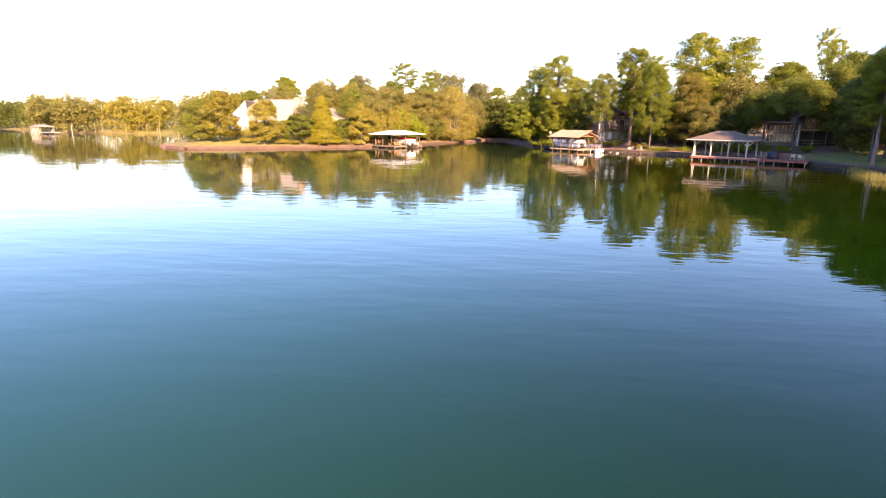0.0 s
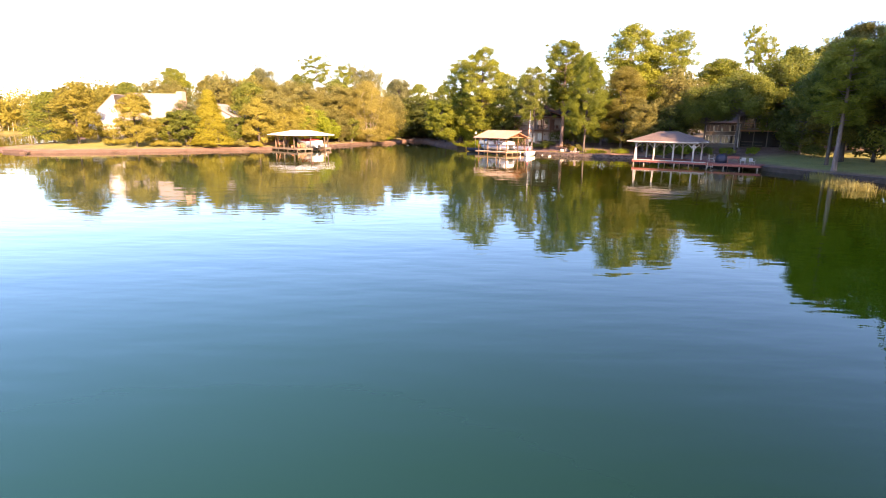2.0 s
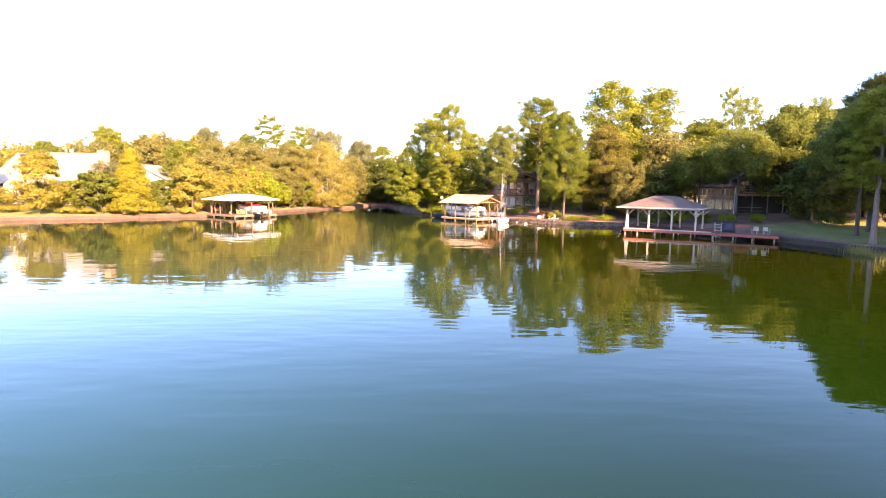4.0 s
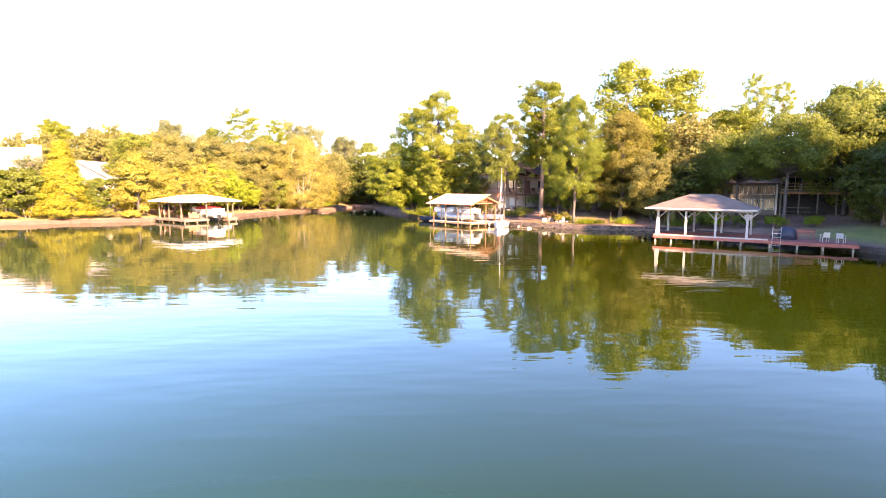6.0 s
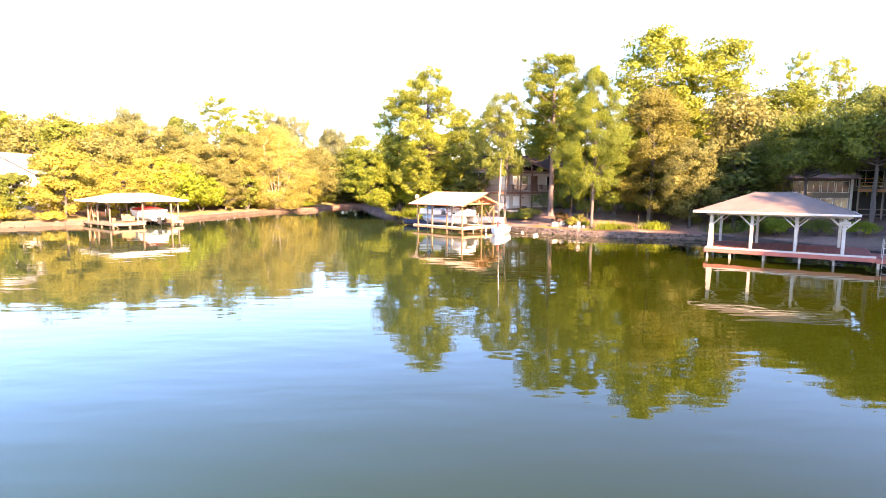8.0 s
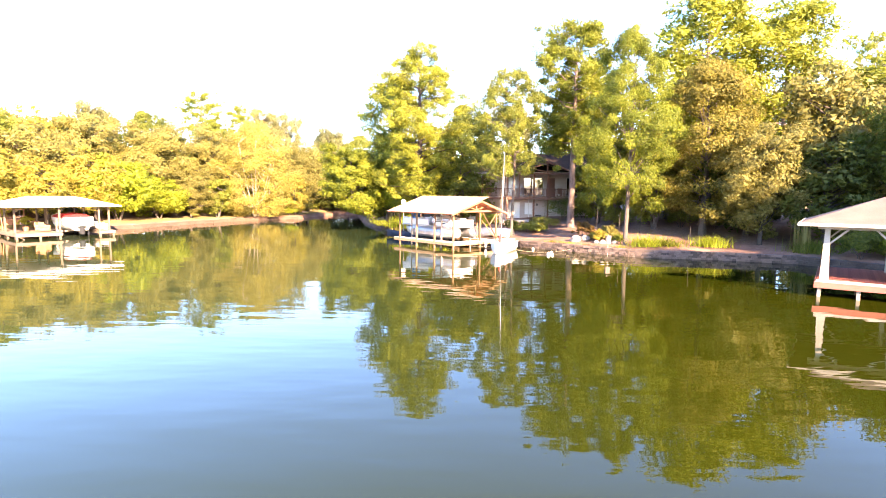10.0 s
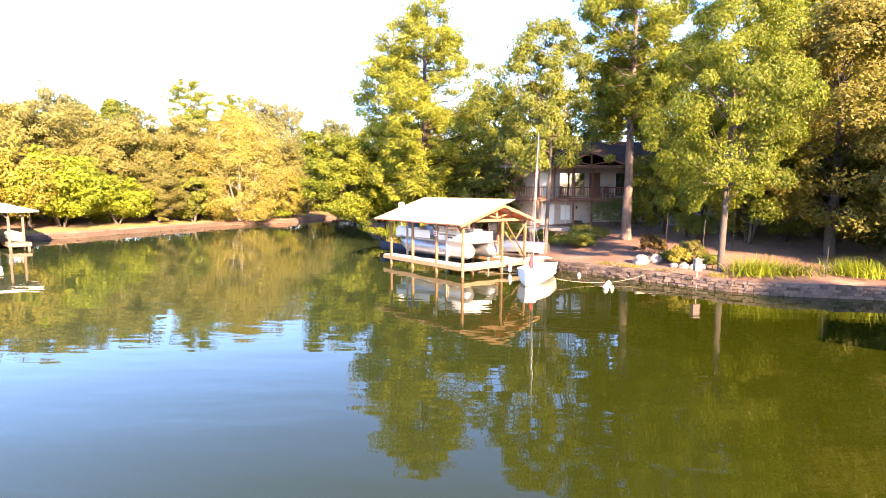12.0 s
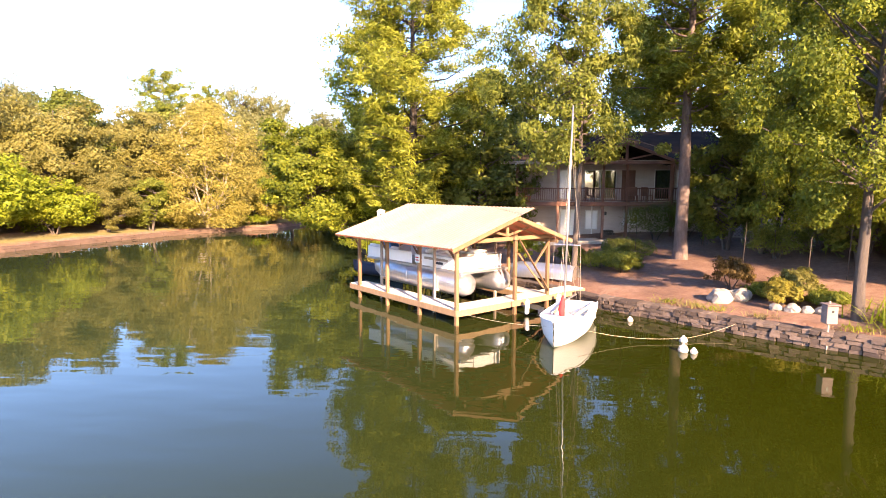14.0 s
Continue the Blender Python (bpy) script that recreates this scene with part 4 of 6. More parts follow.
    part("barge_board", Geo().beam((5.55, -0.67, 2.76), (2.4, -0.67, 3.78), 0.03, 0.15), DOCK_WOOD, t)
    sign = part("sign_board", Geo().box((-0.115, 2.06, 2.05), (-0.085, 2.34, 2.36), 0.008), WHITE_PAINT, t, "small white sign with red lettering bars")
    for k in range(2):
        part("lettering_bar", Geo().box((-0.121, 2.1, 2.12 + 0.1 * k), (-0.117, 2.3, 2.17 + 0.1 * k), 0.001), RED_CLOTH, sign)
    # mooring fenders on the slip's mouth
    for x in (3.15, 5.0):
        part("fender", Geo().tube([(x, -0.45, 0.05), (x, -0.46, 0.12), (x + 0.05, -0.45, 0.55), (x + 0.06, -0.44, 0.62)], [0.05, 0.09, 0.09, 0.03], 10), HULL_WHITE, t, "white plastic fender", True)


boathouse()


def pontoon_boat():
    t = thing("pontoon_boat", BOATHOUSE @ pose(2.2, 0.75, 0), "silver pontoon boat with white side panels raised on a lift", "boat")
    for x in (-0.95, 0.95):
        part("pontoon_tube", Geo().tube([(x, -0.1, 1.3), (x, -0.08, 1.28), (x, 0.06, 1.25), (x, 0.3, 1.22), (x, 5.6, 1.22), (x, 6.2, 1.3), (x, 6.7, 1.5)], [0.07, 0.24, 0.4, 0.48, 0.48, 0.3, 0.03], 20), ALU, t, smooth=True)
        part("pontoon_strake", Geo().box((x - 0.485, 0.5, 1.24), (x + 0.485, 5.5, 1.27), 0.01), ALU, t)
    part("deck_floor", Geo().box((-1.25, 0.1, 1.62), (1.25, 6.9, 1.72), 0.02), ALU, t)
    for lo, hi in (((-1.25, 0.5, 1.74), (-1.21, 2.6, 2.22)), ((-1.25, 3.3, 1.74), (-1.21, 6.8, 2.22)), ((1.21, 0.5, 1.74), (1.25, 6.8, 2.22)), ((-1.2, 0.45, 1.74), (-0.3, 0.49, 2.22)), ((-0.28, 0.46, 1.76), (0.28, 0.48, 2.3)), ((0.3, 0.45, 1.74), (1.2, 0.49, 2.22)), ((-1.2, 6.78, 1.74), (1.2, 6.82, 2.22))):
        p = part("side_panel", Geo().box(lo, hi, 0.015), HULL_WHITE, t)
        e = Geo()
        e.box((lo[0] - 0.004, lo[1] - 0.004, 2.20), (hi[0] + 0.004, hi[1] + 0.004, 2.24), 0.008)
        part("rail", e, ALU, p)
    part("panel_stripe", Geo().box((-1.262, 0.9, 2.02), (-1.254, 2.4, 2.12), 0.002), GREY, t)
    for y in (1.0, 4.4, 5.8):
        s = part("seat", Geo().box((-1.15, y, 1.73), (-0.5, y + 1.0, 2.1), 0.05), HULL_WHITE, t)
        part("seat_back", Geo().box((-1.16, y, 2.1), (-1.0, y + 1.0, 2.32), 0.05), HULL_WHITE, s)
    for y in (1.2, 4.6):
        s = part("seat", Geo().box((0.5, y, 1.73), (1.15, y + 1.2, 2.1), 0.05), HULL_WHITE, t)
        part("seat_back", Geo().box((1.0, y, 2.1), (1.16, y + 1.2, 2.32), 0.05), HULL_WHITE, s)
    part("helm_console", Geo().box((0.4, 3.1, 1.73), (1.1, 3.7, 2.6), 0.06), HULL_WHITE, t)
    part("folded_canopy", Geo().tube([(-1.2, 2.4, 2.32), (-0.4, 2.42, 2.38), (0.5, 2.4, 2.38), (1.2, 2.42, 2.32)], [0.08, 0.11, 0.11, 0.08], 10), HULL_WHITE, t, "rolled white canopy", True)
    part("outboard_motor", Geo().box((-0.2, 6.85, 1.3), (0.2, 7.3, 2.15), 0.08), BLACK, t)
    lift = thing("boat_lift", BOATHOUSE @ pose(2.35, 0.9, 0), "grey boat lift cradle beams and posts standing in the slip", "boat lift")
    for y in (1.2, 5.0):
        part("cradle_beam", Geo().box((-1.7, y, 0.86), (1.7, y + 0.12, 0.97), 0.01), GREY, lift)
        for x in (-1.66, 1.66):
            part("lift_post", Geo().box((x - 0.05, y + 0.01, -1.0), (x + 0.05, y + 0.11, 2.6), 0.01), GREY, lift)
    for y in (1.3, 3.4, 5.4):
        part("rub_strip", Geo().box((-1.445, y, 0.98), (-1.43, y + 0.05, 1.46), 0.003), WHITE_PAINT, t)
    part("registration_bar", Geo().box((-1.258, 1.2, 1.88), (-1.252, 1.75, 1.98), 0.002), NAVY, t)
    part("bow_gate", Geo().box((-0.3, 0.4, 1.76), (0.3, 0.44, 2.28), 0.01), HULL_WHITE, t)
    part("bimini_frame", Geo().tube([(-1.2, 2.2, 2.24), (-1.1, 2.5, 2.75), (1.1, 2.5, 2.75), (1.2, 2.2, 2.24)], [0.018] * 4, 6), ALU, t)
    solo("cooler", Geo().box((-0.35, -0.25, 0), (0.35, 0.25, 0.42), 0.04), BLUE, BOATHOUSE @ pose(1.15, 6.0, 2.24), "bright blue plastic cooler on the pontoon boat", "cooler")


pontoon_boat()


def lofted_hull(L, B, D, stations, flare=0.35, rise=0.12, transom=0.8):
    """A hull lofted from stern (y=0) to bow (y=L): half-breadths follow a full curve, with sheer."""
    loops = []
    for i in range(stations + 1):
        u = i / stations
        w = B / 2 * (transom + (1 - transom) * math.sin(math.pi * min(1, u / 0.45) / 2)) if u < 0.45 else B / 2 * math.cos(math.pi / 2 * ((u - 0.45) / 0.55) ** 1.7)
        w = max(w, 0.015)
        top = D + rise * (2 * u - 0.7) ** 2
        keel = -0.12 + 0.14 * max(0, (u - 0.8) / 0.2) ** 2 * 2
        y = L * u + 0.16 * u * u
        half = [(w, top), (w * 0.97, top * 0.6), (w * (1 - flare * 0.4), top * 0.22), (w * (1 - flare), 0.0), (w * 0.3, keel)]
        lp = [(x, y - 0.10 * u * (top - z), z) for x, z in half] + [(0, y - 0.10 * u * top, keel - 0.02)] + [(-x, y - 0.10 * u * (top - z), z) for x, z in reversed(half)]
        loops.append([Vector(p) for p in lp])
    return loops


def sailboat():
    stern, bow = Vector((13.85, 111.0, 0)), Vector((12.38, 107.0, 0))
    ang = math.degrees(math.atan2((bow - stern).y, (bow - stern).x)) - 90
    L = (bow - stern).length
    t = thing("sailboat", pose(stern.x, stern.y, 0, 0, 0, ang), "small white open sailboat with bare mast moored at the bank", "sailboat")
    loops = lofted_hull(L - 0.1, 1.62, 0.62, 14)
    part("hull", Geo().rings(loops, close=False, caps=False).add([tuple(p) for p in loops[0]], [tuple(range(11))]), HULL_WHITE, t, smooth=True)
    gun = Geo()
    for s in (0, -1):
        gun.tube([lp[s] for lp in loops], [0.03] * len(loops), 6)
    part("gunwale", gun, HULL_WHITE, t)
    fore = [lp for lp in loops[8:]]
    d = Geo()
    d.rings([[lp[0] + Vector((-0.01, 0, -0.02)), Vector((0, lp[0].y, lp[0].z + 0.06)), lp[-1] + Vector((0.01, 0, -0.02))] for lp in fore], close=False, caps=False)
    for a, b in zip(loops[:9], loops[1:9]):
        for s, sg in ((0, -1), (-1, 1)):
            w = Vector((sg * 0.26, 0, -0.02))
            d.add([a[s], b[s], b[s] + w, a[s] + w], [(0, 1, 2, 3)])
    part("foredeck", d, HULL_WHITE, t)
    c = Geo()
    c.box((-0.55, 0.25, 0.1), (0.55, 2.5, 0.16), 0.01)
    part("cockpit_floor", c, CREAM_WALL, t)
    for x in (-0.66, 0.42):
        part("side_bench", Geo().box((x, 0.3, 0.15), (x + 0.24, 2.4, 0.38), 0.02), WHITE_PAINT, t)
    for x in (-0.5, 0.5):
        part("coaming", Geo().beam((x * 1.1, 0.3, 0.66), (x * 0.7, 2.75, 0.72), 0.03, 0.12), GREY, t)
    foot, top = Vector((0.0, 2.85, 0.55)), Vector((-0.12, 2.78, 7.45))
    m = part("mast", Geo().tube([foot, foot.lerp(top, 0.5), top], [0.034, 0.032, 0.02], 10), ALU, t, "pale aluminium mast", True)
    cross = foot.lerp(top, 0.36)
    part("spreader", Geo().tube([cross + Vector((-0.42, -0.05, 0)), cross + Vector((0.42, -0.05, 0))], [0.015, 0.015], 6), ALU, m)
    for side in (-1, 1):
        part("shroud", Geo().tube([foot.lerp(top, 0.8), cross + Vector((0.42 * side, -0.05, 0)), Vector((0.5 * side, 2.6, 0.65))], [0.004] * 3, 4), GREY, m)
        part("shroud", Geo().tube([cross, Vector((0.45 * side, 2.4, 0.65))], [0.004] * 2, 4), GREY, m)
    part("forestay", Geo().tube([foot.lerp(top, 0.82), Vector((0, 3.9, 0.7))], [0.005] * 2, 4), GREY, m)
    part("backstay", Geo().tube([top, Vector((0, 0.05, 0.6))], [0.004] * 2, 4), GREY, m)
    part("halyard", Geo().tube([top, foot + Vector((0.12, 0.02, 0.3))], [0.005] * 2, 4), ROPE, m)
    part("boom", Geo().tube([foot + Vector((0, -0.05, 0.65)), Vector((0.1, 0.2, 0.95))], [0.035, 0.03], 8), ALU, m)
    part("sail_bag", Geo().tube([(0.0, 3.05, 0.66), (0.03, 3.1, 0.95), (-0.02, 3.12, 1.3), (0, 3.06, 1.42)], [0.08, 0.11, 0.07, 0.02], 9), RED_CLOTH, t, "red canvas sail bag", True)


sailboat()


def mooring_line(a, b, sag=0.25):
    a, b = Vector(a), Vector(b)
    pts = [a.lerp(b, i / 12) - Vector((0, 0, sag * 4 * (i / 12) * (1 - i / 12))) for i in range(13)]
    solo("mooring_line", Geo().tube(pts, [0.007] * 13, 5), ROPE, Matrix.Identity(4), "pale mooring rope from the sailboat along the bank", "rope")


mooring_line((13.0, 107.6, 0.52), (16.6, 108.0, 0.12), 0.16)
mooring_line((16.6, 108.0, 0.1), (18.6, 109.0, 0.35), 0.05)
mooring_line((12.6, 107.2, 0.62), (9.5, 109.3, 0.5), 0.12)

for x, y, r in ((16.6, 108.0, 0.13), (16.2, 106.9, 0.155), (15.65, 110.7, 0.115), (16.45, 106.75, 0.11)):
    g = Geo().tube([(0, 0, -r), (0, 0, -r * 0.7), (0, 0, 0), (0, 0, r * 0.7), (0, 0, r), (0, 0, r * 1.25)], [0.02, r * 0.72, r, r * 0.72, 0.04, 0.03], 12)
    solo("buoy", g, CREAM_WALL, pose(x, y, r * 0.35), "cream round mooring buoy afloat by the bank", "buoy", "mooring buoys", smooth=True)


# ---- the pavilion dock with red boards ----
PAV = pose(25.5, 91.75, 0, 0, 0, -35)


def hip_roof(g, x0, x1, y0, y1, z0, z1, thick, ridge):
    ym = (y0 + y1) / 2
    a, b = (ridge[0], ym, z1), (ridge[1], ym, z1)
    c = [(x0, y0, z0), (x1, y0, z0), (x1, y1, z0), (x0, y1, z0)]
    for poly in ([c[0], c[1], b, a], [c[2], c[3], a, b], [c[3], c[0], a], [c[1], c[2], b]):
        g.slab(poly, thick)
    return g


def pavilion():
    t = thing("dock_pavilion", PAV, "white-posted hip-roofed pavilion on a red-stained dock", "pavilion")
    part("hip_roof", hip_roof(Geo(), -0.9, 8.3, -0.9, 6.0, 3.25, 4.55, 0.06, (2.5, 4.9)), SHINGLE, t)
    for lo, hi in (((-0.92, -0.94, 3.13), (8.32, -0.9, 3.27)), ((-0.92, 6.0, 3.13), (8.32, 6.04, 3.27)), ((-0.94, -0.9, 3.13), (-0.9, 6.0, 3.27)), ((8.3, -0.9, 3.13), (8.34, 6.0, 3.27))):
        part("eave_board", Geo().box(lo, hi, 0.006), WORN_PAINT, t)
    for y in (0.0, 5.1):
        part("plate_beam", Geo().box((-0.2, y - 0.06, 2.98), (8.0, y + 0.06, 3.18), 0.01), WORN_PAINT, t)
        for i, x in enumerate((0.15, 2.6, 5.1, 7.6)):
            w = 0.09
            g = Geo()
            b = 0.17 if (i == 0 and y == 0) else w
            g.rings([[(x - b, y - b, 0.7), (x + b, y - b, 0.7), (x + b, y + b, 0.7), (x - b, y + b, 0.7)], [(x - w, y - w, 2.98), (x + w, y - w, 2.98), (x + w, y + w, 2.98), (x - w, y + w, 2.98)]])
            p = part("post", g, WORN_PAINT, t)
            for s in (-1, 1):
                if 0 <= x + 0.7 * s <= 8.7:
                    part("knee_brace", Geo().beam((x, y, 2.25), (x + 0.75 * s, y, 3.0), 0.08, 0.08), WORN_PAINT, p)
            part("knee_brace", Geo().beam((x, y, 2.25), (x, y + (0.7 if y == 0 else -0.7), 3.03), 0.08, 0.08), WORN_PAINT, p)
    sign = part("sign_board", Geo().box((7.35, -0.13, 2.5), (7.9, -0.1, 2.8), 0.006), WORN_PAINT, t, "white sign with unreadable bars")
    part("lettering_bar", Geo().box((7.43, -0.137, 2.62), (7.82, -0.132, 2.68), 0.001), GREY, sign)
    d = thing("red_dock", PAV, "low dock of red-stained boards on short piles", "dock")
    board = Geo().box((-0.072, -3.1, -0.02), (0.072, 3.1, 0.02), 0.005).mesh("plank", RED_STAIN)
    for i in range(64):
        o = part("plank", board, None, d)
        o.location = (-0.05 + 0.146 * i, 2.85, 0.70)
    tail = Geo().box((-0.072, -1.75, -0.02), (0.072, 1.75, 0.02), 0.005).mesh("plank", RED_STAIN)
    for i in range(42):
        o = part("plank", tail, None, d)
        o.location = (9.25 + 0.15 * i, 1.5, 0.62)
    part("white_edge", Geo().box((-0.14, -0.32, 0.66), (9.25, -0.25, 0.78), 0.008), WORN_PAINT, d)
    part("fascia_board", Geo().box((-0.14, -0.31, 0.40), (9.25, -0.25, 0.655), 0.008), RED_STAIN, d)
    part("fascia_board", Geo().box((9.26, -0.31, 0.35), (15.5, -0.25, 0.63), 0.008), RED_STAIN, d)
    part("fascia_board", Geo().box((-0.20, -0.31, 0.40), (-0.14, 5.95, 0.70), 0.008), RED_STAIN, d)
    part("fascia_board", Geo().box((15.5, -0.31, 0.35), (15.56, 3.2, 0.63), 0.008), RED_STAIN, d)
    for x in (0.0, 1.4, 3.4, 5.4, 7.2, 9.4, 11.4, 13.2, 15.2):
        for y in (-0.1, 2.8):
            part("pile", Geo().box((x - 0.07, y - 0.07, -1.5), (x + 0.07, y + 0.07, 0.60), 0.012), GREY, d)


pavilion()


def plastic_chair(m, label="white plastic garden chair on the red dock"):
    t = thing("garden_chair", m, label, "chair", "chairs on the dock")
    part("seat", Geo().box((-0.26, -0.25, 0.40), (0.26, 0.25, 0.44), 0.015), WORN_PAINT, t)
    part("backrest", Geo().box((-0.25, 0.22, 0.46), (0.25, 0.26, 0.88), 0.015, pose(0, 0, 0, -8)), WORN_PAINT, t)
    for x in (-0.24, 0.24):
        part("armrest", Geo().box((x - 0.03, -0.25, 0.62), (x + 0.03, 0.25, 0.65), 0.01), WORN_PAINT, t)
        for y in (-0.22, 0.22):
            part("leg", Geo().box((x - 0.025, y - 0.025, 0), (x + 0.025, y + 0.025, 0.63 if y < 0 else 0.46), 0.006), WORN_PAINT, t)


for x, y, a in ((14.4, 0.9, 160), (13.3, 1.3, 200)):
    plastic_chair(PAV @ pose(x, y, 0.64, 0, 0, a))


def dock_ladder():
    t = thing("dock_ladder", PAV @ pose(9.55, 0.0, 0), "white swim ladder rising over the dock's edge", "ladder")
    for x in (-0.0, 0.62):
        part("rail", Geo().tube([(x, -0.34, 0.05), (x, -0.33, 1.2), (x, -0.2, 1.78), (x, 0.05, 1.86), (x, 0.3, 1.72), (x, 0.42, 1.2), (x, 0.45, 0.62)], [0.017] * 7, 8), WORN_PAINT, t)
    for z in (0.25, 0.95, 1.3, 1.6):
        part("rung", Geo().tube([(0, -0.32, z), (0.62, -0.32, z)], [0.02] * 2, 8), WORN_PAINT, t)


dock_ladder()


def red_bench(m):
    t = thing("red_bench", m, "dark red slatted bench on the dock", "bench")
    for i in range(4):
        part("seat_slat", Geo().box((-0.7, -0.2 + 0.11 * i, 0.42), (0.7, -0.11 + 0.11 * i, 0.45), 0.005), RED_STAIN, t)
    for i in range(3):
        part("back_slat", Geo().box((-0.7, 0.25, 0.55 + 0.13 * i), (0.7, 0.28, 0.65 + 0.13 * i), 0.005), RED_STAIN, t)
    for x in (-0.6, 0.6):
        part("leg", Geo().box((x - 0.03, -0.2, 0), (x + 0.03, -0.14, 0.42), 0.006), RED_STAIN, t)
        part("leg", Geo().box((x - 0.03, 0.22, 0), (x + 0.03, 0.29, 0.92), 0.006), RED_STAIN, t)


red_bench(PAV @ pose(12.0, 2.5, 0.64, 0, 0, 5))

# a covered grill beside the dock
solo("covered_grill", Geo().rings([[(r * math.cos(a) * 1.5, r * math.sin(a), z) for a in [k * math.pi / 6 for k in range(12)]] for z, r in ((0, 0.5), (0.5, 0.48), (0.85, 0.42), (1.05, 0.25), (1.1, 0.05))]), NAVY, PAV @ pose(10.6, 2.4, 0.64), "dark covered grill standing on the red dock", "grill", smooth=True)


# ---- the left dock with the speedboat ----
LEFT = pose(-28.0, 113.4, 0, 0, 0, 51.5)    # x along the front, y into the bank


def left_dock():
    t = thing("boat_shelter", LEFT, "white hip-roofed boat shelter on thin posts", "boat shelter")
    g = Geo()
    c = [(-0.7, -0.3, 2.92), (8.2, -0.3, 2.92), (8.2, 8.2, 2.92), (-0.7, 8.2, 2.92)]
    a, b = (1.9, 3.95, 3.72), (5.6, 3.95, 3.72)
    for poly in ([c[0], c[1], b, a], [c[1], c[2], b], [c[2], c[3], a, b], [c[3], c[0], a]):
        g.slab(poly, 0.05)
    part("hip_roof", g, WHITE_METAL, t)
    for lo, hi in (((-0.72, -0.34, 2.8), (8.22, -0.3, 2.93)), ((-0.72, 8.2, 2.8), (8.22, 8.24, 2.93)), ((-0.74, -0.3, 2.8), (-0.7, 8.2, 2.93)), ((8.2, -0.3, 2.8), (8.24, 8.2, 2.93))):
        part("eave_board", Geo().box(lo, hi, 0.006), WHITE_METAL, t)
    for x, y in ((0.2, 1.2), (0.2, 4.4), (0.2, 7.0), (3.3, 0.4), (3.3, 4.4), (3.3, 7.2), (6.5, 0.4), (6.5, 4.4), (6.5, 7.2), (7.4, 0.6)):
        p = part("post", Geo().box((x - 0.075, y - 0.075, -1.3), (x + 0.075, y + 0.075, 2.95), 0.012), SHELTER_WOOD, t)
        part("knee_brace", Geo().beam((x, y, 2.3), (x, y + 0.6, 2.9), 0.07, 0.06), SHELTER_WOOD, p)
        part("knee_brace", Geo().beam((x, y, 2.3), (x + (0.6 if x < 6 else -0.6), y, 2.9), 0.07, 0.06), SHELTER_WOOD, p)
    d = thing("wooden_dock", LEFT, "weathered plank dock along the wooded bank", "dock")
    for x0, x1, n, y0 in ((0.0, 3.3, 58, 0.0), (6.4, 7.7, 56, 0.2)):
        me = Geo().box((x0, -0.068, -0.02), (x1, 0.068, 0.02), 0.005).mesh("plank", SHELTER_WOOD)
        for i in range(n):
            o = part("plank", me, None, d)
            o.location = (0, y0 + 0.14 * i, 0.52)
    for lo, hi in (((-0.06, -0.08, 0.24), (0.0, 8.05, 0.51)), ((-0.06, -0.14, 0.24), (3.36, -0.08, 0.52)), ((3.3, -0.08, 0.24), (3.36, 8.05, 0.51)), ((6.34, 0.1, 0.24), (6.4, 8.0, 0.51)), ((6.34, 0.04, 0.24), (7.76, 0.10, 0.52)), ((7.7, 0.1, 0.24), (7.76, 8.0, 0.51))):
        part("fascia_board", Geo().box(lo, hi, 0.008), SHELTER_WOOD, d)
    for x, y in ((0.05, 0.1), (0.05, 3.0), (0.05, 6.0), (1.7, 0.0), (3.2, 0.05), (6.5, 0.2), (7.6, 0.2), (7.6, 4)):
        part("pile", Geo().box((x - 0.08, y - 0.08, -1.4), (x + 0.08, y + 0.08, 0.49), 0.012), SHELTER_WOOD, d)
    part("brace", Geo().beam((-0.1, -0.1, 0.4), (1.0, -0.12, -0.3), 0.08, 0.05), SHELTER_WOOD, d)


left_dock()


